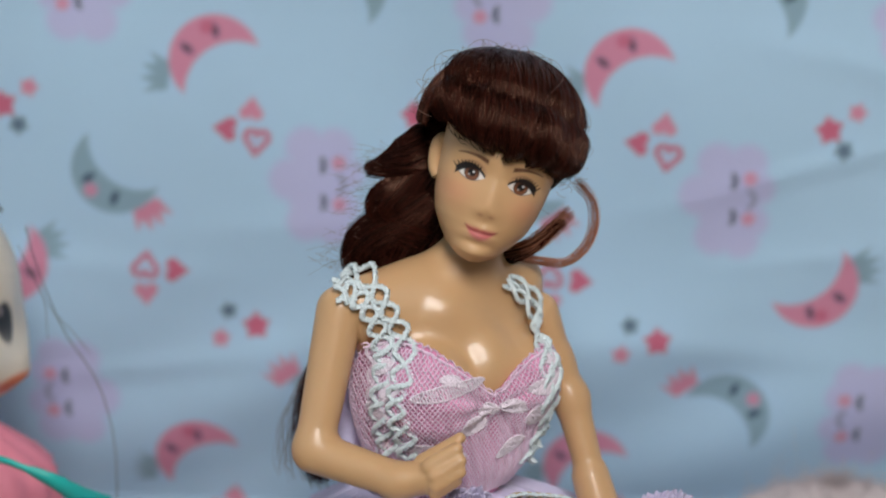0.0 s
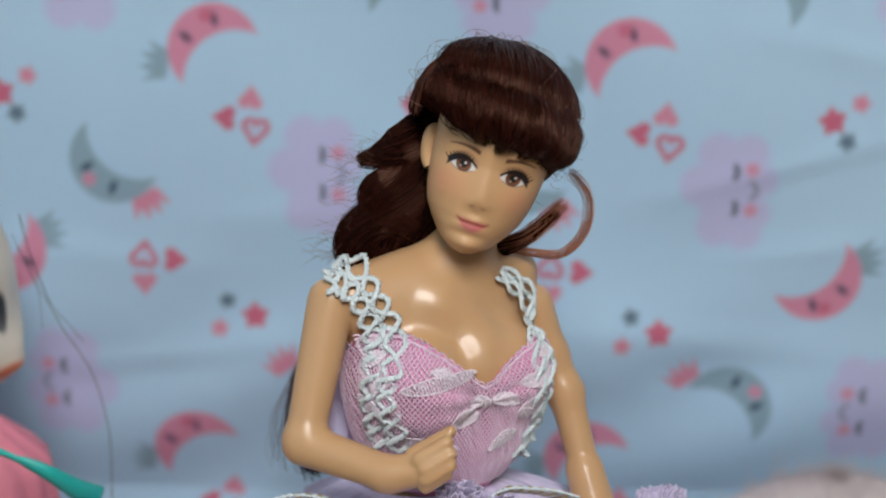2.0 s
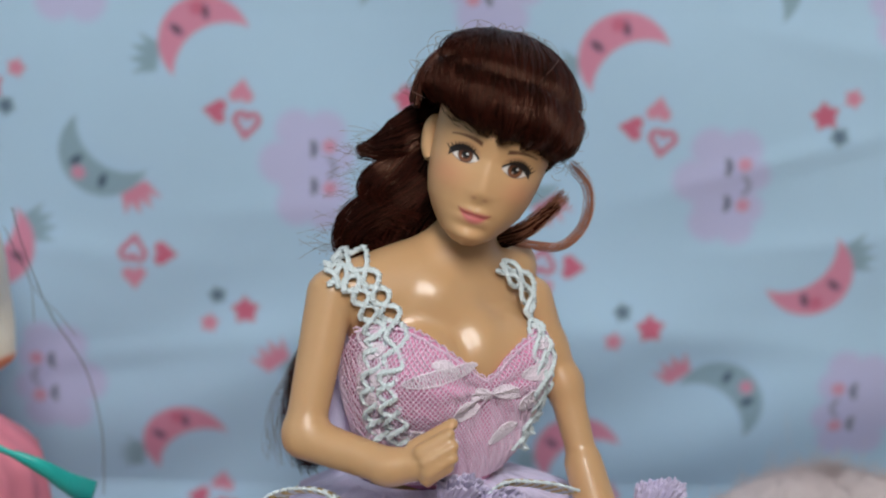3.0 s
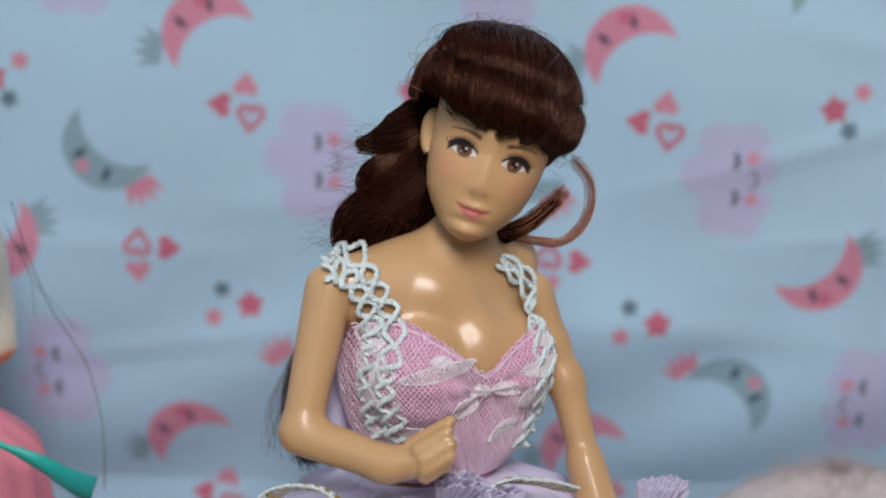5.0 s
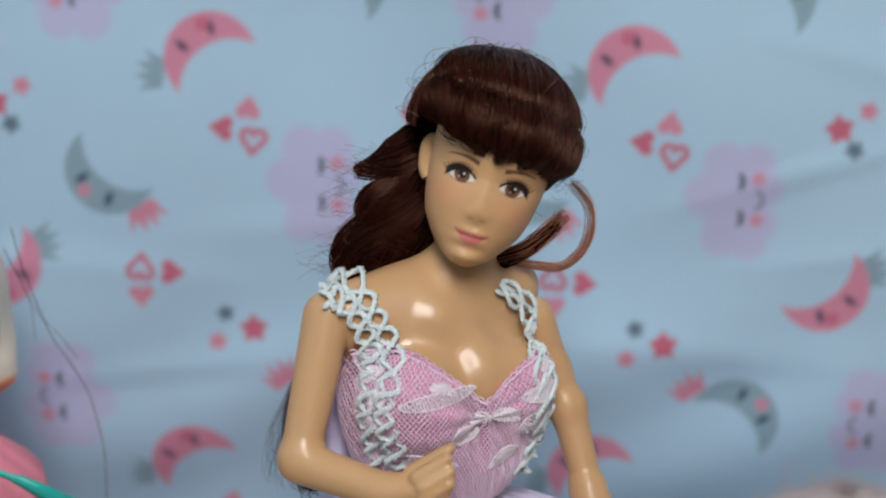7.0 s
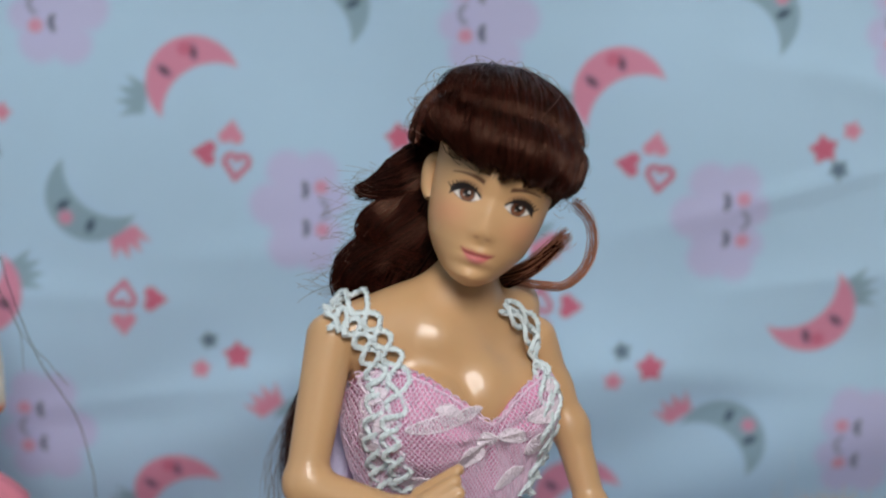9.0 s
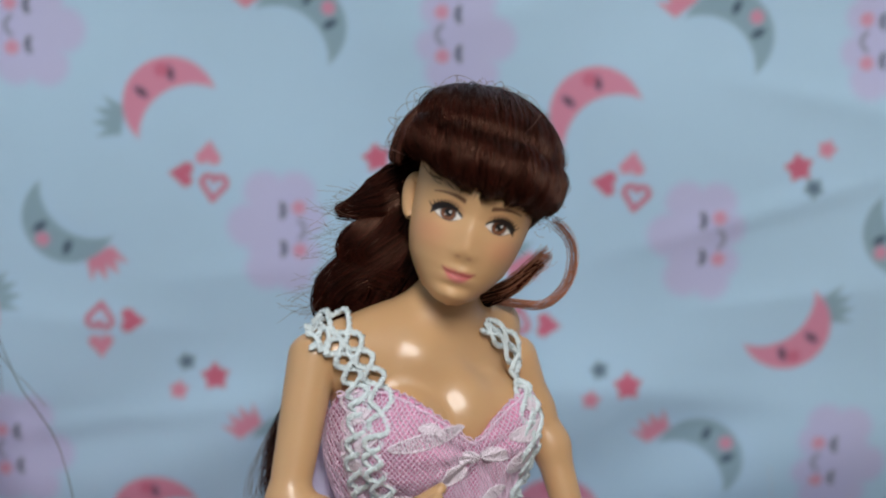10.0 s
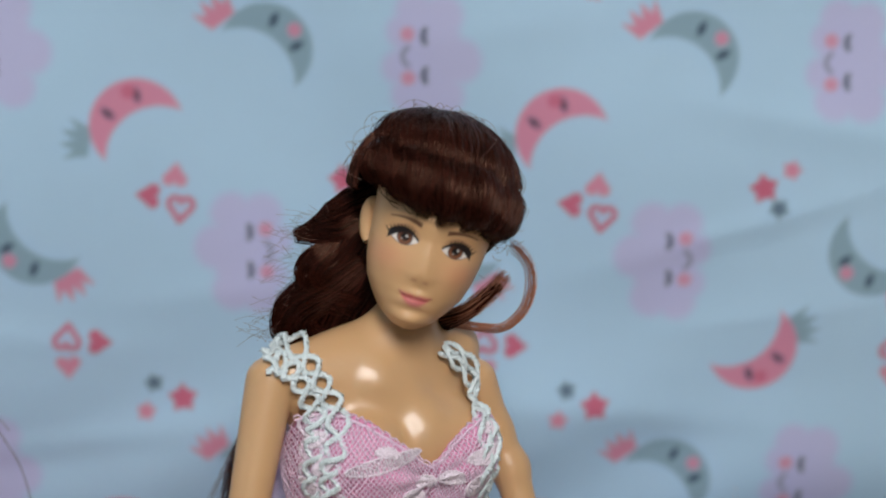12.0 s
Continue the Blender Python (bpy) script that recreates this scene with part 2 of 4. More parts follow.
panel = tagged(empty("hanging_light"), "long white light panel hung from the ceiling, switched on", "light")
panel.matrix_world = look(LAMP_EYE, LAMP_AIM)
bpy.context.view_layer.update()
block("housing", (-125, -225, 9), (125, 225, 45), M_WHITE, panel, bevel=4)
block("diffuser", (-112, -205, 3), (112, 205, 8.5), M_GLOW, panel)
for x in (-90, 90):
    rod_v = np.array(panel.matrix_world.inverted() @ Vector((LAMP_EYE[0] + x / 1000, LAMP_EYE[1] - 0.03, 1.75))) * 1000
    b = Build()
    b.add(*tubes(np.array([[(x, 0, 44), tuple(rod_v)]], float), 4.0, 10))
    part("rod", b, M_WHITE, panel, "thin white hanging rod")

table = tagged(empty("table", (0, 0, 0)), "brown wooden table under the dolls", "table")
block("tabletop", (-650, -300, -30), (650, 158, 0), M_WOOD, table, bevel=4)
for x in (-600, 540):
    for y in (-280, 80):
        block("leg", (x, y, -750), (x + 60, y + 60, -30), M_WOOD, table, bevel=3)

# the print: one cell of the pattern, repeated by two steps
STEP_A, STEP_B = np.array([120.0, -4.3]), np.array([10.5, 124.0])
PINK, ROSE, RED = (0.71, 0.295, 0.42), (0.70, 0.29, 0.40), (0.62, 0.16, 0.245)
GREY, DARK, LILAC = (0.29, 0.43, 0.52), (0.035, 0.055, 0.09), (0.56, 0.565, 0.81)
GROUND = np.array((0.485, 0.69, 0.87))


def disc(q, c, r):
    return np.hypot(q[..., 0] - c[0], q[..., 1] - c[1]) - r


def turned(q, c, degrees):
    a = radians(degrees)
    d = q - np.array(c)
    return np.stack([d[..., 0] * math.cos(a) + d[..., 1] * math.sin(a), -d[..., 0] * math.sin(a) + d[..., 1] * math.cos(a)], -1)


def polygon(q, pts):
    """Signed distance to a closed outline."""
    pts = np.array(pts, float)
    d = np.full(q.shape[:-1], 1e9)
    sign = np.ones(q.shape[:-1])
    for a, b in zip(pts, np.roll(pts, -1, 0)):
        e, w = b - a, q - a
        u = np.clip((w @ e) / (e @ e), 0, 1)
        d = np.minimum(d, ((w - u[..., None] * e) ** 2).sum(-1))
        c1, c2 = q[..., 1] >= a[1], q[..., 1] < b[1]
        c3 = e[0] * w[..., 1] > e[1] * w[..., 0]
        sign = np.where((c1 & c2 & c3) | (~c1 & ~c2 & ~c3), -sign, sign)
    return sign * np.sqrt(d)


def heart(q, c, size, degrees):
    p = turned(q, c, degrees) / size
    x = np.abs(p[..., 0])
    lobe = np.hypot(x - 0.27, p[..., 1] - 0.2) - 0.30
    tri = polygon(np.stack([x, p[..., 1]], -1), [(-0.2, 0.3), (0.52, 0.3), (0.56, 0.12), (0.0, -0.62), (-0.2, -0.5)])
    return np.minimum(lobe, tri) * size


def star(q, c, r, degrees):
    p = turned(q, c, degrees)
    ang = np.arange(10) * np.pi / 5
    rad = np.where(np.arange(10) % 2 == 0, r, 0.62 * r)
    return polygon(p, np.stack([rad * np.cos(ang), rad * np.sin(ang)], -1)) - 0.35


def crown(q, c, size, degrees):
    p = turned(q, c, degrees) / size
    return polygon(p, [(-0.45, -0.35), (0.45, -0.35), (0.64, 0.36), (0.33, 0.06), (0.21, 0.54), (0, 0.09), (-0.21, 0.54), (-0.33, 0.06),
                       (-0.64, 0.36)]) * size - 0.15


def moon(q, c, degrees, size=13.2):
    """A crescent that opens in the given direction."""
    a = radians(degrees)
    inner = (c[0] + 0.88 * size * math.cos(a), c[1] + 0.88 * size * math.sin(a))
    return np.maximum(disc(q, c, size), -disc(q, inner, 1.15 * size))


def on_moon(c, degrees, turn, r=8.2):
    """A point on the body of a crescent, turned from the middle of its back."""
    a = radians(degrees + 180 + turn)
    return (c[0] + r * math.cos(a), c[1] + r * math.sin(a))


def cloud(q, c, side):
    d = 1e9
    for x, y, r in ((0, 3, 9.5), (0, -4, 9.5), (4.5, 10.5, 6.0), (-4, 11, 6.0), (-8.5, 1.5, 6.5), (8, 3, 5.0), (6.5, -7, 5.0), (-4, -11, 6.0), (3.5, -12.5, 5.5)):
        d = np.minimum(d, disc(q, (c[0] + side * x, c[1] + side * y), r))
    return d


def ink(colour, q, sdf, ink_colour, soft=0.5, strength=1.0):
    u = np.clip(0.5 - sdf / (2 * soft), 0, 1)[..., None] * strength
    return colour * (1 - u) + np.array(ink_colour) * u


def motif_moon(col, q, c, degrees, colour, crown_colour, crown_at, crown_turn, cheek, gaze=0):
    col = ink(col, q, crown(q, crown_at, 8.8, crown_turn), crown_colour)
    col = ink(col, q, moon(q, c, degrees), colour)
    for turn in (gaze - 34, gaze + 34):
        e = on_moon(c, degrees, turn, 8.6)
        p = turned(q, e, degrees + 0.5 * turn)
        col = ink(col, q, np.hypot(p[..., 0] / 2.1, p[..., 1] / 1.1) - 1.0, DARK, 0.5, 0.9)
    return ink(col, q, disc(q, on_moon(c, degrees, cheek, 9.8), 2.0), RED if colour is PINK else PINK, 0.6, 0.9)


def motif_cloud(col, q, c, side):
    col = ink(col, q, cloud(q, c, side), LILAC, 1.4)
    for dy in (5.6, -5.4):
        p = (q - np.array((c[0] + side * 0.2, c[1] + dy)))
        lash = np.abs(disc(p, (-side * 1.6, 0), 2.7)) - 0.75
        lash = np.maximum(np.maximum(lash, -side * p[..., 0]), np.abs(p[..., 1]) - 2.4)
        col = ink(col, q, lash, DARK, 0.5, 0.9)
        col = ink(col, q, disc(q, (c[0] + side * 5.6, c[1] + dy * 1.12), 2.0), PINK, 0.6, 0.85)
    arc = np.abs(disc(q, (c[0] + side * 4.4, c[1]), 2.7)) - 0.55
    arc = np.maximum(arc, -side * (q[..., 0] - (c[0] + side * 5.2)))
    return ink(col, q, arc, DARK, 0.5, 0.6)


def printed(x, z):
    """The colours of the print at points of the cloth (mm)."""
    q = np.stack([x, z], -1)
    col = np.broadcast_to(GROUND, (*x.shape, 3)).copy()
    for i in range(-3, 4):
        for j in range(-2, 3):
            o = i * STEP_A + j * STEP_B
            lo, hi = np.array((-160, 120)) + o, np.array((10, 300)) + o
            rows = np.where((z[:, 0] > lo[1]) & (z[:, 0] < hi[1]))[0]
            cols = np.where((x[0] > lo[0]) & (x[0] < hi[0]))[0]
            if not len(rows) or not len(cols):
                continue
            s = (slice(rows[0], rows[-1] + 1), slice(cols[0], cols[-1] + 1))
            c, p = col[s], q[s] - o
            c = motif_moon(c, p, (-77.5, 264.3), -58, PINK, GREY, (-93.8, 260.5), 78, -20)
            c = motif_moon(c, p, (-107.3, 232.6), 50, GREY, ROSE, (-98.0, 219.5), 205, -12)
            nx, nz = (-4.5, 1.5) if j == 1 else (0.0, 0.0)
            c = motif_moon(c, p, (-46.5 + nx, 159.5 + nz), 231, GREY, ROSE, (-60.0 + nx, 170.0 + nz), 35, -18, -12)
            c = motif_moon(c, p, (-22.0, 201.0), 128, PINK, GREY, (-7.5, 206.5), 285, -22, -8)
            c = ink(c, p, heart(p, (-75.0, 244.3), 6.2, 262), RED)
            c = ink(c, p, heart(p, (-67.3, 249.8), 6.2, 172), ROSE)
            c = ink(c, p, np.abs(heart(p, (-66.2, 240.3), 6.0, -8)) - 0.8, RED)
            c = ink(c, p, np.abs(heart(p, (-100.0, 203.6), 6.0, 172)) - 0.8, RED)
            c = ink(c, p, heart(p, (-91.0, 202.0), 6.2, 85), RED)
            c = ink(c, p, heart(p, (-100.2, 195.0), 6.2, 0), ROSE)
            c = ink(c, p, star(p, (-68.0, 184.0), 4.0, 20), RED)
            c = ink(c, p, star(p, (-78.8, 180.2), 2.6, 10), ROSE)
            c = ink(c, p, star(p, (-76.2, 188.8), 2.4, 30), DARK, 0.6, 0.75)
            c = ink(c, p, star(p, (-19.6, 247.6), 4.0, 100), RED)
            c = ink(c, p, star(p, (-11.6, 252.6), 2.6, 70), ROSE)
            c = ink(c, p, star(p, (-15.3, 241.6), 2.6, 50), DARK, 0.6, 0.75)
            c = motif_cloud(c, p, (-47.8, 227.5), 1)
            c = motif_cloud(c, p, (-125.5, 163.0), -1)
            col[s] = c
    return col


def cloth_relief(x, z):
    """Soft sagging folds of the hung sheet (mm, towards the wall)."""
    y = 1.6 * np.sin(z / 17.0 + 0.02 * x + 1.4 * np.sin(x / 47.0)) * (0.5 + 0.5 * np.sin(x / 71.0 + 1.0))
    y += 1.5 * np.sin(z / 8.1 - x / 38.0 + 1.7 + 0.9 * np.sin(x / 23.0)) * np.clip((225 - z) / 60, 0.05, 1)
    y += 1.6 * np.sin(x / 31.0 + z / 90.0) + 0.5 * np.sin(x / 13.0 - z / 29.0 + 2.0)
    # a few creases that run out
    for cx, cz, slope, length, width, tall in ((95, 232, 0.25, 40, 4.0, 1.3), (110, 262, -0.2, 36, 5.0, 1.2), (-95, 172, 0.1, 50, 4.5, 1.2), (-60, 215, 0.05, 34, 5.0, 0.8),
                                               (70, 176, -0.08, 45, 5.5, 1.2), (-120, 204, -0.1, 40, 5.0, 1.0), (30, 290, 0.15, 40, 6.0, 0.9), (100, 205, 0.1, 30, 3.5, 0.8)):
        d = z - cz - slope * (x - cx)
        y -= 0.75 * tall * np.exp(-((x - cx) / length) ** 2 - (d / width) ** 2)
    # the foot of the sheet is bent back to the wall to shade it darker
    y += 14.0 * np.clip((180 - z) / 55, 0, 1) ** 1.4
    return y


xs = np.r_[np.linspace(-420, -162, 130), np.linspace(-160, 142, 430), np.linspace(144, 420, 130)]
zs = np.r_[np.linspace(2, 118, 60), np.linspace(119, 312, 276), np.linspace(314, 480, 70)]
gx, gz = np.meshgrid(xs, zs)
cloth = Build()
cy = 140.0 + cloth_relief(gx, gz)
cloth.add(np.stack([gx, cy, gz], -1), grid_faces(len(zs), len(xs)), paint=printed(gx, gz).reshape(-1, 3))
sheet = new("hung_cloth", cloth.mesh("hung_cloth", [M_CLOTH], "print"))
md = sheet.modifiers.new("thickness", "SOLIDIFY")
md.thickness, md.offset = 0.0005, 1.0
tagged(sheet, "pale blue cotton sheet printed with pink moons, hearts and clouds", "cloth")

# ---- the fashion doll: body ----
AXIS, YAW = np.array((-8.4, 2.0)), radians(33)
SIDE, FRONT = np.array((math.cos(YAW), math.sin(YAW))), np.array((math.sin(YAW), -math.cos(YAW)))
VINYL = np.array((0.60, 0.355, 0.175))


def to_torso(p):
    """World mm to the torso's own axes: side, back, up."""
    d = p[..., :2] - AXIS
    return np.stack([d @ SIDE, -(d @ FRONT), p[..., 2]], -1)


def from_torso(q):
    xy = AXIS + q[..., :1] * SIDE - q[..., 1:2] * FRONT
    return np.concatenate([xy, q[..., 2:3]], -1)


def torso_sdf(p):
    q = to_torso(p)
    d = ellipsoid(q, (0, 0, 214), (20.8, 13.0, 25))
    d = melt(d, capsule(q, (0.5, 0, 206), (-3.5, 0, 186), 14.0, 10.2), 8)
    d = melt(d, ellipsoid(q, (-3, 0, 168), (17, 14, 18)), 8)
    d = melt(d, ellipsoid(q, (2.5, -4.0, 203), (15.5, 11.5, 13)), 6)
    d = melt(d, capsule(q, (-20, 2, 231.5), (20, 2, 231.5), 5.6, 5.6), 9)
    for s in (-1, 1):
        d = melt(d, ellipsoid(q, (s * 10.2, -10.5, 214.0), (9.8, 9.0, 10.0)), 4)
        d = melt(d, capsule(q, (s * 16, 1.0, 231), (s * 3.5, -1.5, 233.5), 3.2, 3.0), 4)
    # two low bumps, collarbone and sternum, added to catch the lamp's highlight
    d = melt(d, capsule(p, (-8.2, -5.4, 229.2), (-4.2, -4.8, 225.4), 4.8, 4.6), 3.5)
    return melt(d, ellipsoid(q, (3.0, -10.5, 216), (7.5, 8, 10)), 2.4)


def neck_sdf(p):
    return capsule(p, (-7.8, 3.0, 228), (0.5, 3.5, 248), 6.6, 5.8)


def arms_sdf(p):
    d = capsule(p, (-30.2, -10.5, 231.5), (-35.3, -19.5, 205.6), 5.1, 4.1)
    d = melt(d, capsule(p, (-35.6, -20.5, 203.4), (-17.5, -27.5, 199.7), 4.5, 3.7), 2.5)
    d = melt(d, capsule(p, (-18.0, -27.5, 199.5), (-11.0, -28.5, 201.0), 3.5, 3.7), 2)
    for a, b, r in (((-11.0, -30.5, 203.9), (-5.4, -30.0, 207.6), 1.65), ((-9.8, -31.6, 202.2), (-4.6, -31.0, 205.4), 1.6),
                    ((-9.6, -31.9, 200.3), (-4.6, -31.5, 203.1), 1.55), ((-9.8, -31.2, 198.6), (-5.4, -31.0, 200.9), 1.45),
                    ((-12.5, -27.0, 203.6), (-4.8, -27.6, 209.0), 1.6)):
        d = melt(d, capsule(p, a, b, r + 0.2, r - 0.35), 0.25)
    e = capsule(p, (12.2, 12.5, 224.3), (16.0, 12.0, 213.0), 4.8, 4.1)
    e = melt(e, capsule(p, (16.0, 12.0, 213.0), (19.7, 10.0, 205.0), 4.2, 3.9), 2.5)
    e = melt(e, capsule(p, (19.7, 10.0, 205.0), (23.6, 5.0, 190.5), 3.9, 3.3), 2.5)
    e = melt(e, capsule(p, (24.0, 4.0, 188.5), (26.5, 0.5, 180.5), 4.3, 4.6), 1.2)
    for k in range(4):
        e = melt(e, capsule(p, (23.6 + 1.7 * k, -1.5 + k, 181), (23.8 + 1.9 * k, -5 + k, 172), 1.8, 1.4), 0.8)
    return np.minimum(d, e)


def body_sdf(p):
    return np.minimum(melt(torso_sdf(p), neck_sdf(p), 5), arms_sdf(p))


doll = Build()
bv, bf = surface_net(body_sdf, (-46, -38, 163), (36, 27, 250), 0.62)
doll.add(bv, bf, 0, VINYL)
for s in (-1, 1):
    leg = smooth_path([(s * 9, 0, 176), (s * 9.5, 0, 150), (s * 8, 0, 118), (s * 7.5, 1, 85), (s * 7.5, 3, 60), (s * 7, 2, 20), (s * 7, 0, 6)], 30)
    girth = np.interp(np.linspace(0, 1, 30), [0, 0.3, 0.55, 0.7, 0.93, 1], [11, 9.5, 7, 7.2, 4, 4.5])
    doll.add(*tubes(from_torso(leg)[None], girth[None], 20), 0, VINYL)
    foot = from_torso(np.array([(s * 7, 4, 5), (s * 7, 0, 5), (s * 7, -10, 4), (s * 7, -18, 2.6)]))
    doll.add(*tubes(foot[None], np.array([[3.0, 4.5, 4.6, 2.5]]), 14), 0, VINYL)

# ---- head ----
ROLL, NOD = radians(18.0), radians(6.0)
FWD = np.array((0.03, -math.cos(NOD), math.sin(NOD)))
FWD = FWD / np.linalg.norm(FWD)
RGT0 = np.cross((0, 0, 1.0), FWD)
RGT0 = RGT0 / np.linalg.norm(RGT0)
UP0 = np.cross(FWD, RGT0)
RGT = math.cos(ROLL) * RGT0 - math.sin(ROLL) * UP0
UPW = math.sin(ROLL) * RGT0 + math.cos(ROLL) * UP0
HEAD = np.array((2.9, -14.0, 260.3)) - 12.4 * FWD


def from_head(q):
    """Head axes (right, forward, up; mm from the middle of the head at the eyes' level) to the world."""
    q = np.asarray(q, float)
    return HEAD + q[..., :1] * RGT + q[..., 1:2] * FWD + q[..., 2:3] * UPW


def bell(x, z, cx, cz, sx, sz):
    return np.exp(-0.5 * (((x - cx) / sx) ** 2 + ((z - cz) / sz) ** 2))


rows_z = np.r_[np.linspace(-18.9, -17.0, 16), np.linspace(-16.9, 7, 215), np.linspace(7.2, 22.5, 40)]
half_w = np.interp(rows_z, [-18.9, -18.3, -16.5, -13.5, -10.5, -7, -3, 2, 8, 14, 19, 21.5, 22.5],
                   [0.3, 3.1, 5.8, 8.2, 10.1, 11.2, 11.9, 12.4, 12.9, 12.2, 8.6, 4.5, 0.3])
front = np.interp(rows_z, [-18.9, -18.3, -16.5, -13.5, -10.5, -7, -3, 0, 4, 8, 14, 19, 21.5, 22.5],
                  [5.5, 8.6, 10.8, 11.6, 12.0, 12.3, 12.4, 12.2, 12.8, 12.6, 10.8, 6.0, 1.6, -2.7])
back = np.interp(rows_z, [-18.9, -16.5, -12, -8, 0, 8, 14, 19, 22.5], [-4.5, -3, 0, 6, 13, 15, 14, 10, 3.3])
ker = np.ones(9) / 9
pad = lambda a: np.convolve(np.pad(a, 4, mode="edge"), ker, "valid")
half_w[12:-3], front[12:-3], back[12:-3] = pad(half_w)[12:-3], pad(front)[12:-3], pad(back)[12:-3]
u = np.linspace(-1, 1, 361)[:-1]
theta = np.pi * (0.62 * u + 0.38 * u**3)
st, ct = np.sin(theta)[None], np.cos(theta)[None]
hx = half_w[:, None] * np.sign(st) * np.abs(st) ** 0.97
hy = np.where(ct > 0, front[:, None] * np.abs(ct) ** 0.95, -back[:, None] * np.abs(ct) ** 0.9)
hz = np.broadcast_to(rows_z[:, None], hx.shape)
face = np.clip(ct * 1.6, 0, 1)
ax_ = np.abs(hx)
swell = 0.30 * bell(hx, hz, 0, -1.5, 1.7, 2.6) + 0.55 * bell(hx, hz, 0, -4.4, 1.7, 2.2) + 0.75 * bell(hx, hz, 0, -6.8, 1.6, 1.5)
swell += 0.18 * bell(ax_, hz, 1.7, -7.4, 0.8, 0.8)
swell -= 0.55 * bell(ax_, hz, 5.4, -0.6, 3.0, 1.9)
swell += 0.35 * bell(ax_, hz, 5.0, 3.2, 3.6, 1.2)
swell += 0.45 * bell(ax_, hz, 0.9, -11.0, 1.35, 0.7) + 0.55 * bell(hx, hz, 0, -12.7, 1.9, 0.75)
swell -= 0.40 * bell(hx, hz, 0, -11.75, 1.7, 0.30) + 0.25 * bell(hx, hz, 0, -9.4, 0.7, 0.8)
swell -= 0.45 * bell(hx, hz, 0, -14.3, 2.6, 0.7)
swell += 0.8 * bell(hx, hz, 0, -16.7, 2.6, 1.3) + 0.5 * bell(ax_, hz, 6.5, -5.8, 2.6, 2.6)
hy = hy + swell * face

# painted face
skin = np.broadcast_to(VINYL, (*hx.shape, 3)).copy()
on_face = ct * np.ones_like(hx) > 0.15


def dab(colour, mask):
    global skin
    m = (np.clip(mask, 0, 1) * on_face)[..., None]
    skin = skin * (1 - m) + np.array(colour) * m


edge = lambda d, soft=0.12: np.clip(0.5 - d / (2 * soft), 0, 1)
dab((0.74, 0.26, 0.16), 0.34 * bell(ax_, hz, 7.8, -5.0, 2.6, 2.1))
for s in (-1, 1):
    ea, eb = s * hx - 5.35, hz + 0.70 - 0.05 * (s * hx - 5.35)
    lid_up = 1.52 - 0.165 * np.abs(ea + 0.1) ** 2.0
    lid_low = -1.28 + 0.14 * np.abs(ea - 0.2) ** 2.0
    inside = np.maximum(eb - lid_up, lid_low - eb)
    dab((0.30, 0.13, 0.08), 0.45 * edge(np.abs(eb - lid_up - 0.9) - 0.25, 0.5) * edge(np.abs(ea) - 3.0, 0.5))
    dab((0.26, 0.11, 0.06), 0.6 * edge(np.maximum(np.abs(eb - lid_up - 1.15 + 0.04 * ea**2) - 0.10, np.abs(ea - 0.3) - 2.6), 0.15))
    dab((0.72, 0.66, 0.61), edge(inside))
    iris = np.hypot(ea + 0.05, eb - 0.22)
    dab((0.020, 0.008, 0.006), edge(np.maximum(iris - 1.58, inside)))
    dab((0.22, 0.075, 0.03), (1 - 0.6 * edge(0.2 - eb, 0.5)) * edge(np.maximum(np.abs(iris - 1.08) - 0.30, inside), 0.2))
    dab((0.004, 0.003, 0.003), edge(np.maximum(iris - 0.78, inside)))
    dab((0.16, 0.06, 0.025), 0.6 * edge(np.maximum(np.hypot(ea + 0.1, eb + 0.75) - 0.35, inside), 0.3))
    dab((0.95, 0.92, 0.9), edge(np.hypot(s * ea - 0.40, eb - 0.50) - 0.20, 0.12))
    dab((0.8, 0.75, 0.7), 0.7 * edge(np.hypot(s * ea + 0.45, eb + 0.3) - 0.14, 0.12))
    thick = 0.32 + 0.14 * np.clip(ea + 1.5, 0, 4)
    dab((0.012, 0.008, 0.008), edge(np.maximum(np.abs(eb - lid_up - 0.1) - thick, np.abs(ea - 0.2) - 3.1)))
    dab((0.05, 0.025, 0.02), 0.7 * edge(np.maximum(np.abs(eb - lid_low) - 0.09, np.abs(ea - 0.4) - 2.4)))
    for k in range(9):
        base = -1.6 + 0.58 * k
        lean = 0.15 + 0.11 * k
        run = eb - (1.52 - 0.165 * base**2)
        dab((0.012, 0.008, 0.008), edge(np.maximum(np.abs(ea - base - lean * run) - 0.20 * np.clip(1.3 - 0.7 * run, 0, 1), np.abs(run - 0.5) - 0.5), 0.08))
    brow = hz - (3.35 - 0.055 * (s * hx - 6.2) ** 2)
    dab((0.10, 0.035, 0.02), 0.9 * edge(np.maximum(np.abs(brow) - 0.46 * np.clip(1.1 - 0.13 * (s * hx - 2.7), 0.28, 1), np.abs(s * hx - 5.9) - 3.2), 0.16))
line_z = -11.9 + 0.08 * hx**2
mouth_top = line_z + np.where(ax_ < 3.5, 1.0 * (1 - (ax_ / 3.5) ** 1.5) - 0.28 * np.exp(-(hx / 0.6) ** 2), -1)
mouth_low = line_z - np.where(ax_ < 3.3, 1.4 * (1 - (ax_ / 3.3) ** 2.0), -1)
dab((0.56, 0.13, 0.13), 0.95 * edge(np.maximum(hz - mouth_top, mouth_low - hz), 0.38))
dab((0.68, 0.26, 0.24), 0.5 * bell(hx, hz, 0, -12.9, 1.5, 0.4))
dab((0.24, 0.05, 0.04), 0.75 * edge(np.maximum(np.abs(hz - line_z) - 0.12, ax_ - 3.5), 0.2))
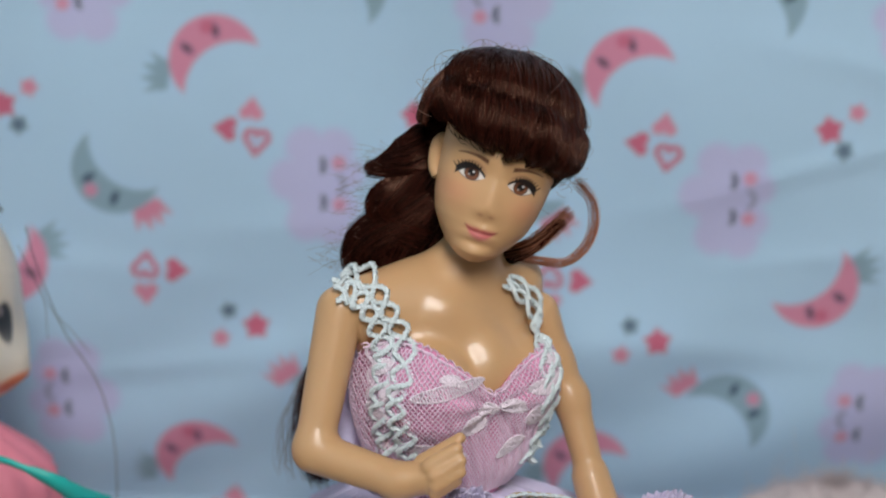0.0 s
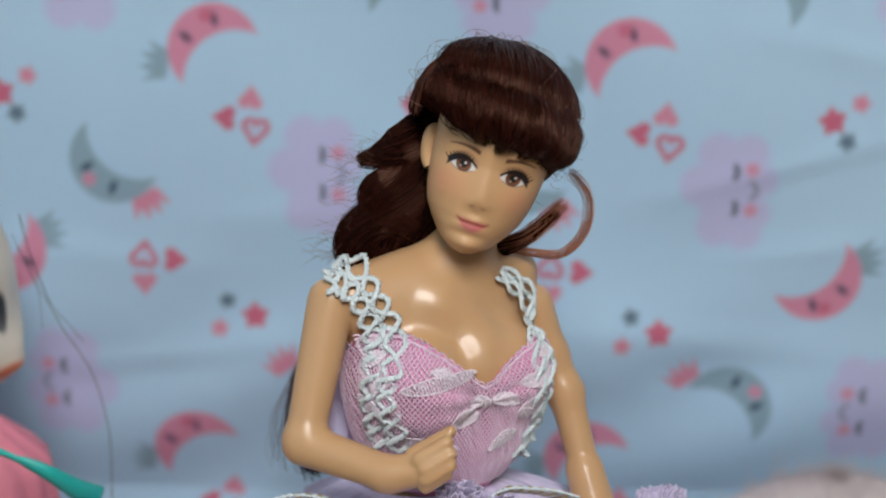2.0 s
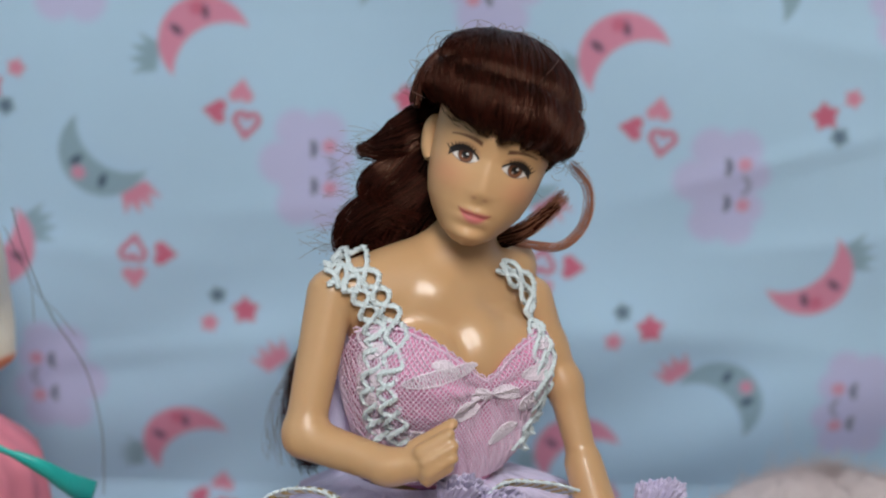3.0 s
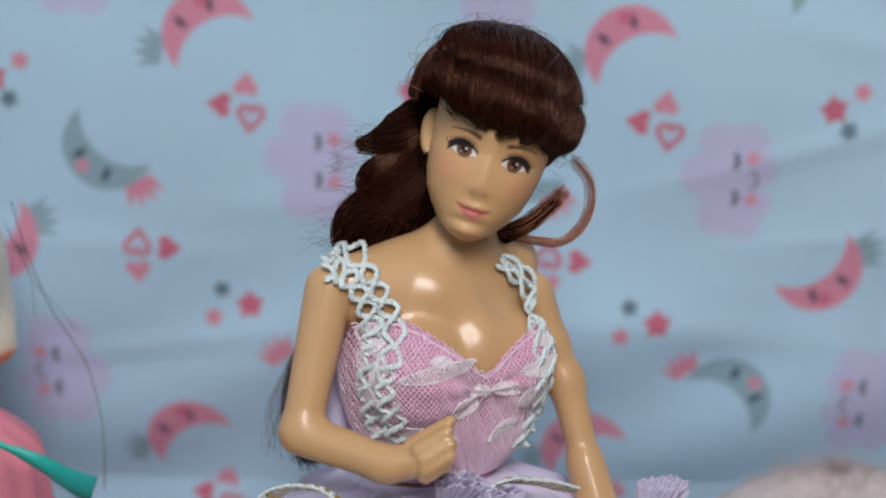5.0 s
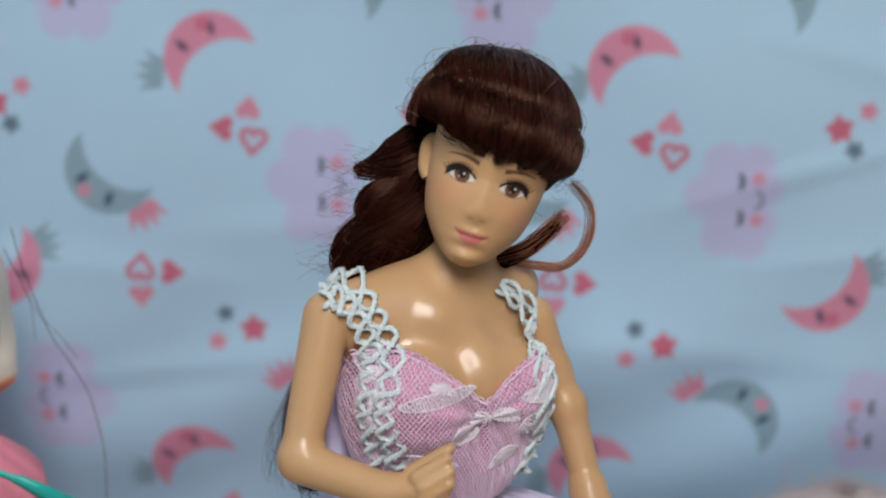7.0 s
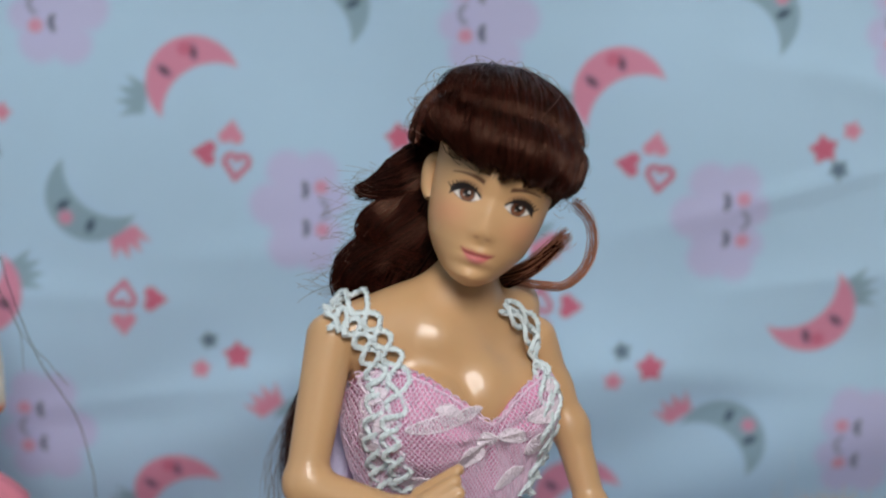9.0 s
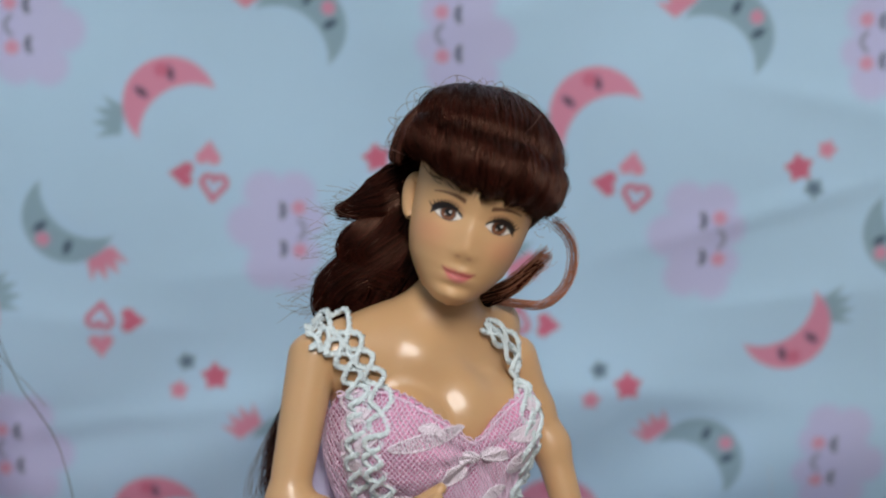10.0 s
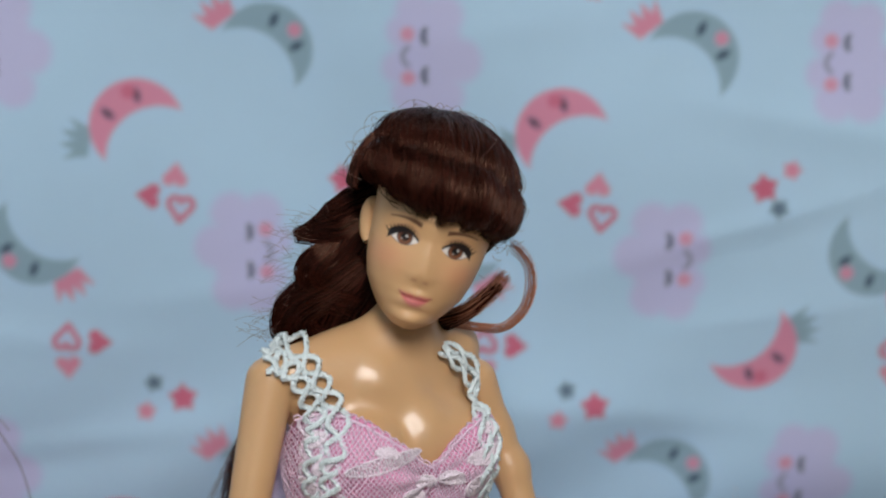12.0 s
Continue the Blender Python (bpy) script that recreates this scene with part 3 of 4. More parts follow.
dab((0.30, 0.12, 0.07), 0.45 * bell(ax_, hz, 1.2, -8.1, 0.42, 0.25))
doll.add(from_head(np.stack([hx, hy, hz], -1)).reshape(-1, 3), grid_faces(len(rows_z), len(theta), True), 3, skin.reshape(-1, 3))
ear = np.array([(-11.8, -1.0, 3.4), (-12.7, -1.8, 3.6), (-13.1, -2.2, 2.0), (-12.9, -1.9, -0.4), (-12.4, -1.3, -2.8), (-11.6, -0.4, -4.4)])
doll.add(*tubes(from_head(smooth_path(ear, 24))[None], (0.7 + 1.0 * np.sin(np.pi * np.linspace(0.08, 0.92, 24)))[None], 12), 3, VINYL)

# ---- hair ----
rng = np.random.default_rng(7)
CAP_C, CAP_R = np.array((-2.2, -2.0, 9.0)), np.array((17.2, 17.6, 15.4))


def fringe(x):
    """The lower edge of the hair at the front, in head axes."""
    return np.interp(x, [-18, -14.5, -12, -8, -4, 0, 5, 9, 12, 15.5], [8.4, 8.2, 8.6, 6.2, 4.9, 4.3, 3.9, 3.4, 2.4, 1.6])


lat, lon = np.meshgrid(np.linspace(-1.35, 1.5708, 70), np.linspace(-np.pi, np.pi, 121)[:-1], indexing="ij")
cap = np.stack([np.cos(lat) * np.sin(lon), np.cos(lat) * np.cos(lon), np.sin(lat)], -1)
cap_v = CAP_C + cap * (CAP_R - 0.9)
cf = grid_faces(70, 120, True)
mid = cap_v.reshape(-1, 3)[cf].mean(1)
covered = (mid[:, 1] < -3.5) | (mid[:, 2] > fringe(mid[:, 0]) + 1.2)
covered &= (mid[:, 2] > -7) | (mid[:, 1] < -6)
doll.add(from_head(cap_v.reshape(-1, 3)), cf[covered], 1)


def arc(d0, d1, n):
    """Great arcs between directions (count, 3), n points each."""
    d0 = d0 / np.linalg.norm(d0, axis=1, keepdims=True)
    d1 = d1 / np.linalg.norm(d1, axis=1, keepdims=True)
    w = np.arccos(np.clip((d0 * d1).sum(1), -0.9999, 0.9999))[:, None, None]
    t = np.linspace(0, 1, n)[None, :, None]
    return (np.sin((1 - t) * w) * d0[:, None] + np.sin(t * w) * d1[:, None]) / np.sin(w)


def over_cap(d, lift):
    return CAP_C + d * (CAP_R + lift[..., None])


# fringe: locks run from the crown forward, puff out and curl in at their ends
N, K = 3800, 22
ex = rng.uniform(-14.5, 14.8, N)
lock = np.round(ex / 1.1 + rng.normal(0, 0.25, N))
end = np.stack([ex + 2.2, np.sqrt(np.clip(1 - ((ex + 2.2) / 17.4) ** 2, 0.01, 1)) * 15.5 + 0.5, fringe(ex) - 9.0 + rng.normal(0, 0.8, N) - 0.7 * np.sin(lock * 2.1)], -1) / CAP_R
start = np.stack([0.35 * ex + rng.normal(0, 2.0, N) - 2, rng.uniform(-8, -1, N), np.full(N, 16.5)], -1) / CAP_R
d = arc(start, end, K)
t = np.linspace(0, 1, K)[None]
strand = np.floor((ex + 20) / 0.42).astype(int)
sway = rng.normal(0, 0.035, 120)[strand] + 0.03 * np.sin(lock * 2.9)
tj = np.clip(t + sway[:, None] * np.sin(np.pi * t), 0, 1)
puff = 1.3 * np.sin(np.pi * np.clip(tj / 0.58, 0, 1)) ** 0.8 - 1.5 * np.exp(-((tj - 0.63) / 0.06) ** 2) + 1.9 * np.sin(np.pi * np.clip((tj - 0.60) / 0.40, 0, 1)) ** 0.8
puff = puff - 3.4 * np.clip((t - 0.86) / 0.14, 0, 1) ** 1.6
depth = rng.uniform(-1.0, 0.35, N)[:, None]
lift = puff + depth + (0.8 * np.sin(lock * 1.7) + 0.45 * np.sin(lock * 4.3))[:, None] * t + rng.normal(0, 0.11, (N, K)).cumsum(1) * 0.5
path = over_cap(d, lift)
path[..., 0] += 1.1 * np.sin(9 * t + 1.3 * lock[:, None]) * t**2 + 0.2 * np.sin(19 * t + rng.uniform(0, 6, (N, 1))) * t
doll.add(*tubes(from_head(path), 0.115 * (1.0 - 0.35 * t) * rng.uniform(0.6, 1.5, (N, 1)), 3), 1)

# sides and back: from the crown to the gathered tail behind the neck on one side, and to the nape
N = 2400
which = rng.uniform(0, 1, N)
az = np.where(which < 0.5, rng.uniform(-2.6, -1.15, N), rng.uniform(1.15, 3.4, N))
low = np.where(which < 0.5, rng.uniform(-0.25, 0.2, N), rng.uniform(-0.85, -0.15, N))
end = np.stack([np.sin(az) * np.cos(low), np.cos(az) * np.cos(low), np.sin(low)], -1)
start = np.stack([rng.normal(-0.1, 0.22, N), rng.uniform(-0.55, 0.15, N), np.ones(N)], -1)
d = arc(start, end, K)
lift = rng.uniform(-0.9, 0.25, N)[:, None] + 0.5 * np.sin(9 * t + rng.uniform(0, 6, (N, 1))) * 0.4
doll.add(*tubes(from_head(over_cap(d, lift)), 0.13 * rng.uniform(0.6, 1.4, (N, 1)), 3), 1)
side_end = np.stack([np.full(260, 15.0) + rng.normal(0, 0.6, 260), rng.uniform(-6, 4.5, 260), rng.uniform(1.5, 3.5, 260)], -1)
d = arc(np.stack([rng.normal(0.05, 0.2, 260), rng.uniform(-0.4, 0.3, 260), np.ones(260)], -1), (side_end - CAP_C) / CAP_R, K)
doll.add(*tubes(from_head(over_cap(d, rng.uniform(-0.8, 0.4, (260, 1)) + 0.7 * np.sin(np.pi * t))), 0.17, 3), 1)


def tail(points, girth, count, slot, radius, waves, seed, loose=0.12, n=28):
    """A lock of hair along points; girth: its half-width along the way."""
    r = np.random.default_rng(seed)
    line = smooth_path(points, n)
    u = np.linspace(0, 1, n)
    g = np.interp(u, np.linspace(0, 1, len(girth)), girth)
    ang, rad = r.uniform(0, 2 * np.pi, count), np.sqrt(r.uniform(0, 1, count))
    tan = np.gradient(line, axis=0)
    tan /= np.linalg.norm(tan, axis=1, keepdims=True)
    a = np.cross(tan, (0, 1.0, 0))
    a /= np.linalg.norm(a, axis=1, keepdims=True)
    b = np.cross(tan, a)
    swirl = ang[:, None] + waves * u[None] * np.where(rad > 0.4, 1.0, 0.6)[:, None]
    off = (rad[:, None] * g[None])[..., None] * (np.cos(swirl)[..., None] * a + 0.8 * np.sin(swirl)[..., None] * b)
    p = line[None] + off + (r.normal(0, loose, (count, n, 3)).cumsum(1) * u[None, :, None])
    doll.add(*tubes(p, radius * r.uniform(0.6, 1.3, (count, 1)) * (1 - 0.3 * u[None]), 3), slot)


# the gathered tail, waved into three lobes
tail([(-7, 8, 268), (-12, 8.5, 264), (-16.5, 8, 260.6), (-20.5, 8, 258.9), (-24.6, 8, 258.2)], [3.4, 4.6, 4.6, 2.8, 0.4], 1100, 1, 0.115, 1.2, 3, 0.10)
tail([(-14, 8, 266), (-18, 8, 260.0), (-16.5, 9, 255.5), (-13.5, 10, 251)], [2.0, 2.8, 3.4, 3.5], 500, 1, 0.115, 0.8, 33, 0.12)
tail([(-11, 9, 259.5), (-16, 8.5, 254.5), (-21.3, 7.5, 250.6), (-19.5, 8.5, 246.6), (-14, 10, 243)], [3.2, 4.0, 4.3, 4.2, 4.5], 1200, 1, 0.115, -1.2, 4, 0.12)
tail([(-12, 9, 253), (-17.5, 8.5, 248.0), (-24.8, 8, 242.6), (-26.0, 9, 237.5), (-19, 10, 233), (-12, 11, 231)], [4.0, 4.8, 5.0, 4.6, 5.0, 4.0], 1600, 1, 0.115, 1.4, 5, 0.15)
tail([(-6, 11, 266), (-10, 12, 256), (-12, 12, 247), (-15, 12, 238), (-16, 13, 228)], [6, 6.5, 6.5, 7, 7, 6], 900, 1, 0.30, 1.6, 9)
tail([(-6, 12, 264), (-10, 12.5, 256), (-12, 12.5, 247), (-14, 12.5, 236)], [4, 5, 5, 5], 160, 1, 0.9, 1.0, 10)
# hair hanging behind the back
tail([(-26, 15, 226), (-34.5, 18, 215), (-38.8, 20, 206), (-40.6, 21, 198), (-40.6, 21, 190), (-38, 21, 182)], [1.8, 2.6, 2.9, 3.0, 2.6, 1.6], 420, 1, 0.085, 1.0, 12, 0.22)
tail([(-30, 17, 219), (-38, 19, 209), (-42.5, 20, 200), (-44.5, 20, 192), (-44.5, 20, 184)], [1.2, 2.0, 2.6, 3.0, 2.4], 45, 4, 0.05, 1.0, 17, 0.32)
# the thin lock that loops out on the other side
tail([(-2, 9, 240), (4, 8, 238.5), (10, 7.5, 240.5), (14.0, 7, 243.6), (17.0, 7, 246.4)], [2.4, 2.3, 1.7, 1.0, 0.4], 170, 1, 0.11, 0.8, 13, 0.09)
tail([(3, 7.8, 238.6), (9, 7.2, 240.4), (13, 7, 243), (16, 7, 245.8), (18.5, 7, 248.4)], [1.9, 2.0, 1.9, 1.7], 90, 2, 0.08, 0.5, 14, 0.12)
tail([(0, 9, 238), (7, 8, 238.3), (12, 8, 237.4), (18, 8, 237.0), (22.4, 8, 240.2), (24.5, 8, 245.6), (23.8, 8, 251), (20.4, 8, 255.0)], [1.4, 1.1, 1.0, 1.0, 1.0, 1.0, 0.9, 0.8], 46, 2, 0.075, 1.5, 15, 0.10)

# stray hairs round the outline
N, K2 = 210, 14
az, el = rng.uniform(-np.pi, np.pi, N), rng.uniform(-0.1, 1.5, N)
d0 = np.stack([np.sin(az) * np.cos(el), np.cos(az) * np.cos(el) * 0.8 - 0.2, np.sin(el)], -1)
d0 = d0[(d0[:, 1] < 0.1) | (d0[:, 2] > 0.75)]
N = len(d0)
bend = rng.normal(0, 0.28, (N, 3))
d = arc(d0, d0 + bend, K2)
t2 = np.linspace(0, 1, K2)[None]
lift = rng.uniform(0.2, 3.4, (N, 1)) * np.sin(np.pi * t2 ** rng.uniform(0.6, 1.4, (N, 1))) + 0.2
doll.add(*tubes(from_head(over_cap(d, lift)), 0.055, 3), 4)
N = 170
base = np.stack([rng.uniform(-27, -18, N), rng.uniform(8, 12, N), rng.uniform(234, 262, N)], -1)
base[:, 0] += 0.30 * (base[:, 2] - 250)
drift = np.stack([rng.uniform(-10, -2, N), rng.normal(-2, 2, N), rng.uniform(-5, 4, N)], -1)
tt = np.linspace(0, 1, K2)[None, :, None]
p = base[:, None] + drift[:, None] * tt + np.array((0, 0, 1.0)) * rng.normal(0, 1.0, (N, 1, 1)) * np.sin(np.pi * tt)
doll.add(*tubes(p, 0.036, 3), 4)
N = 46
base = np.stack([rng.uniform(15.5, 21, N), rng.uniform(0, 6, N), rng.uniform(254, 272, N)], -1)
curl = rng.uniform(0.6, 3.4, (N, 1, 1))
ph, turns = rng.uniform(0, 6.28, (N, 1, 1)), rng.uniform(1, 3.2, (N, 1, 1))
p = base[:, None] + curl * np.concatenate([np.cos(ph + turns * tt) - np.cos(ph), 0.3 * np.sin(ph + 3 * tt) - 0.3 * np.sin(ph), np.sin(ph + turns * tt) - np.sin(ph)], -1)
doll.add(*tubes(p, 0.05, 3), 4)

fashion_doll = new("fashion_doll", doll.mesh("fashion_doll", [M_SKIN, M_HAIR, M_COPPER_LIT, M_FACE, M_FUZZ], "paint"))
tagged(fashion_doll, "tan vinyl fashion doll with dark brown fringe and waved ponytail", "doll")

# ---- her dress ----
dress = tagged(empty("doll_dress", (-0.0095, 0.002, 0.0)), "pink lace doll dress with ivory straps and lavender tulle skirt", "dress")
ORIGIN = np.array((-9.5, 2.0, 0.0))


def wrap(alpha, z, off):
    """Points round the torso at an angle from its front (degrees) and a height, off mm above the body."""
    a = np.radians(alpha)
    way = np.stack([np.sin(a), -np.cos(a), np.zeros_like(a)], -1)
    top = np.zeros_like(z)
    top = np.stack([top, top, z], -1)
    r, low, done = np.full(a.shape, 40.0), np.full(a.shape, 4.0), np.zeros(a.shape, bool)
    for _ in range(72):
        inside = torso_sdf(from_torso(top + way * r[..., None])) < off
        done |= inside
        r = np.where(done, r, r - 0.5)
    lo, hi = r, r + 0.5
    for _ in range(8):
        m = (lo + hi) / 2
        inside = torso_sdf(from_torso(top + way * m[..., None])) < off
        lo, hi = np.where(inside, m, lo), np.where(inside, hi, m)
    return from_torso(top + way * np.maximum(lo, low)[..., None])


def gather(alpha, z):
    """Folds that run out from the gathered knot at the front."""
    x, y = (alpha - 1) * 0.26, z - 211
    r = np.hypot(x, y)
    return 0.30 * np.sin(9 * np.arctan2(y, x) + 0.15 * r) * np.exp(-((r - 5) / 6.0) ** 2) + 0.5 * np.exp(-(r / 2.2) ** 2)


def neckline(alpha):
    return np.interp(alpha, [-120, -95, -80, -68, -55, -40, -28, -16, -6, 0, 6, 14, 26, 38, 50, 70, 120],
                     [216, 219, 224.5, 226.0, 225.6, 224.2, 221.8, 218.4, 215.4, 214.0, 215.0, 217.8, 220.2, 221.6, 221.8, 220.5, 216])


def hem(alpha):
    return np.interp(alpha, [-120, -60, 0, 25, 45, 70, 120], [190, 189.5, 186.0, 186.5, 191, 195, 196])


def dress_part(name, build, material, label=""):
    build.v = [v - ORIGIN for v in build.v]
    return part(name, build, material, dress, label)


al, vv = np.meshgrid(np.linspace(-118, 118, 190), np.linspace(0, 1, 70))
zz = hem(al) + (neckline(al) - hem(al)) * vv
zz = zz + 0.15 * np.sin(al / 3.1) * (vv > 0.985)
surf = wrap(al, zz, 0.55 + gather(al, zz) + 0.25 * np.sin(al / 7 + zz / 3) * np.sin(zz / 2.3))
b = Build()
b.add(surf, grid_faces(70, 190))
bodice = dress_part("bodice", b, M_SATIN, "pink satin bodice with a sweetheart neckline")
md = bodice.modifiers.new("thickness", "SOLIDIFY")
md.thickness, md.offset = 0.0004, 1.0

# net of lace threads over the satin
net = Build()
for slope in (-1, 1):
    lines = []
    for k in range(-40, 126):
        w = np.linspace(0, 1, 46)
        zc = 190 + 38 * w
        ac = -118 + 2.6 * k + slope * 72 * w + (0 if slope > 0 else 72) - 60
        lines.append((ac, zc))
    ac, zc = np.array([a for a, _ in lines]), np.array([z for _, z in lines])
    keep = (np.abs(ac) < 112) & (zc < neckline(ac) - 0.2) & (zc > hem(ac) + 0.2)
    pts = wrap(ac, zc, 1.32 + gather(ac, zc) + 0.10 * np.sin(ac * 1.7 + zc * 2.3))
    tv, tf = tubes(pts, 0.17, 3)
    per = (46 - 1) * 3
    ok = np.repeat((keep[:, :-1] & keep[:, 1:]).reshape(-1), 3)
    net.add(tv, tf[ok])
dress_part("lace_net", net, M_NET, "pale pink diamond lace net")


def leaf(a0, z0, a1, z1, width, off=1.5):
    """A satin-stitched leaf on the bodice between two places."""
    s, c = np.meshgrid(np.linspace(0, 1, 32), np.linspace(-1, 1, 11))
    w = width * np.sin(np.pi * s**0.8) ** 0.7 + 0.15
    k = 14.0 / 57.3
    dx, dz = (a1 - a0) * k, z1 - z0
    n = math.hypot(dx, dz)
    aa = a0 + (a1 - a0) * s - c * w * dz / n / k
    zz = z0 + (z1 - z0) * s + c * w * dx / n + 0.5 * np.sin(np.pi * s)
    r = np.random.default_rng(int(100 + a0 + 7 * z0))
    off = off + gather(aa, zz) + 0.10 * (1 - c**2) + r.normal(0, 0.05, s.shape)
    pts = np.swapaxes(wrap(aa, zz, off), 0, 1)
    b = Build()
    b.add(*tubes(pts + r.normal(0, 0.09, pts.shape), 0.19, 4))
    rim = np.concatenate([pts[:, 0], pts[::-1, -1]])
    b.add(*tubes(rim[None], 0.2, 4))
    return dress_part("lace_leaf", b, M_PETAL, "pale satin-stitched lace leaf")


for spec in ((-48, 215.5, -6, 217.5, 1.3), (-6, 209.0, -22, 205.5, 1.7), (2, 211.0, -10, 210.0, 1.2), (4, 211.5, 22, 209.0, 1.2),
             (22, 214.5, 42, 212.0, 1.5), (32, 219.8, 52, 217.5, 1.1), (24, 206, 50, 209, 2.0), (28, 202, 6, 199, 1.3), (-60, 203, -18, 200.5, 1.3),
             (-74, 219, -62, 222, 1.2), (-78, 212, -60, 208, 1.3), (44, 204, 62, 199, 1.5), (-34, 219.6, -22, 217.4, 0.7), (36, 213.5, 54, 214.5, 1.3), (-66, 214, -54, 218, 0.9)):
    leaf(*spec)

b = Build()
ea_ = np.linspace(-80, 66, 400)
for lift_, rad_, amp_ in ((0.2, 0.30, 0.0), (0.9, 0.20, 0.55), (0.5, 0.16, -0.4)):
    za = neckline(ea_) - 0.5 + lift_ * 0.6 + amp_ * np.abs(np.sin(ea_ * 0.62))
    b.add(*tubes(wrap(ea_, za, 1.25 + 0.15 * np.sin(ea_ * 3.1))[None], rad_, 4))
dress_part("lace_edging", b, M_NET, "fine pale lace edging of the neckline")

# scalloped lace edge at the side of the bodice
scal = Build()
lines = []
for zb in np.arange(193.0, 224.0, 4.6):
    w = np.linspace(0, np.pi, 12)
    lines.append(np.stack([-71 - 8 * np.sin(w), zb + 2.3 - 2.3 * np.cos(w)], -1))
lines = np.array(lines)
for shift, rad in ((0, 0.42), (3.5, 0.3), (7, 0.25)):
    scal.add(*tubes(wrap(lines[..., 0] + shift, lines[..., 1], 1.2 + 0 * lines[..., 1]), rad, 5))
dress_part("scalloped_edge", scal, M_PETAL, "scalloped pale lace edge")


def drape(x, z, off):
    """The front of the body at (x, z), off mm above it."""
    x, z = np.asarray(x, float), np.asarray(z, float)
    y, done = np.full(x.shape, -44.0), np.zeros(x.shape, bool)
    for _ in range(104):
        done |= clothed_sdf(np.stack([x, y, z], -1)) < off
        y = np.where(done, y, y + 0.5)
    p = np.stack([x, np.where(done, y, -4.0), z], -1)
    for _ in range(14):
        gap = clothed_sdf(p) - off
        slope = np.stack([clothed_sdf(p + 0.05 * e) - gap - off for e in np.eye(3)], -1) / 0.05
        p = np.where(done[..., None], p, p - 0.8 * gap[..., None] * slope)
    return p


def clothed_sdf(p):
    return np.minimum(torso_sdf(p), capsule(p, (-30.2, -10.5, 231.5), (-35.3, -19.5, 205.6), 5.2, 4.4))


def braid(points, width, cords, beads, name, seed, cord=0.46):
    """A braided lace strap: cords that cross in a chain of open diamonds, with small loops along the edges."""
    n = 420
    q = smooth_path([(x, 0, z) for x, z in points], n)
    s = np.r_[0, np.cumsum(np.hypot(*np.diff(q[:, (0, 2)], axis=0).T))]
    tan = np.gradient(q, axis=0)
    tan /= np.linalg.norm(tan, axis=1, keepdims=True)
    side = np.stack([tan[:, 2], 0 * s, -tan[:, 0]], -1)
    r = np.random.default_rng(seed)
    b = Build()
    for phase, amp, shift, height in cords:
        off = width * (shift + amp * np.sin(2 * np.pi * s / beads + phase) + 0.05 * np.sin(2 * np.pi * s / 0.9))
        off = off * (1 + 0.12 * np.sin(s / 3.0 + seed)) * np.clip(0.55 + s / 14.0, 0, 1)
        p = q + side * off[:, None]
        p = drape(p[:, 0], p[:, 2], 1.5 + height + 0.5 * np.cos(2 * np.pi * s / beads + phase))
        ker = np.ones(5) / 5
        for c in range(3):
            p[2:-2, c] = np.convolve(p[:, c], ker, "valid")
        p[:, 1] = np.convolve(np.pad(p[:, 1], 15, mode="edge"), np.ones(31) / 31, "valid")
        for twist in (0, 2.1, 4.2):
            w = 2 * np.pi * s / 1.3 + twist
            fine = p + 0.9 * cord * np.stack([np.cos(w), 0.6 * np.sin(w), np.sin(w)], -1) + r.normal(0, 0.05, p.shape)
            b.add(*tubes(fine[None], 0.78 * cord + 0.06 * r.normal(0, 1, (1, n)), 5))
    return dress_part(name, b, M_LACE, "ivory braided lace strap")


CHAIN = ((0, 0.48, -0.48, 0.0), (np.pi, 0.48, -0.48, 0.4), (np.pi / 2, 0.48, 0.48, 0.2), (1.5 * np.pi, 0.48, 0.48, 0.0))
braid([(-31.0, 237.4), (-28.2, 238.2), (-24.8, 236.6), (-22.0, 232.5), (-19.6, 227.5), (-18.4, 222.5), (-19.8, 217.0), (-20.0, 211.0), (-18.6, 205.5), (-17.8, 200.0)], 4.1, CHAIN, 7.6, "lace_strap", 1, 0.38)
braid([(5.4, 235.0), (8.4, 232.2), (11.0, 228.8), (12.9, 224.8), (14.2, 220.0), (14.8, 214.5), (14.6, 208.5), (14.2, 203.0), (12.2, 198.0), (9.6, 194.0)], 2.2, CHAIN, 10.0, "lace_strap", 2, 0.34)

# lavender back panel that shows beside the bodice
b = Build()
gu, gv = np.meshgrid(np.linspace(0, 1, 30), np.linspace(0, 1, 30))
b.add(np.stack([-31.5 + 12 * gu - 2.0 * gv * (1 - gu), -2.0 + 9 * gu + 1.2 * np.sin(9 * gu + 2 * gv), 219 - 27 * gv], -1), grid_faces(30, 30))
ob = dress_part("back_panel", b, M_TULLE, "lavender satin back panel")
md = ob.modifiers.new("thickness", "SOLIDIFY")
md.thickness = 0.0004

# skirt: satin cone to the table, gathered tulle layers over it
b = Build()
ang, hh = np.meshgrid(np.linspace(0, 2 * np.pi, 181)[:-1], np.linspace(0, 1, 40))
rad = 14.5 + 61 * hh**0.75 + (1.5 + 3.5 * hh) * np.sin(14 * ang) * hh
b.add(np.stack([-12.5 + rad * np.cos(ang), 0.5 + 0.95 * rad * np.sin(ang), 189 - 188.5 * hh], -1), grid_faces(40, 180, True))
dress_part("underskirt", b, M_TULLE, "long lavender gathered underskirt")


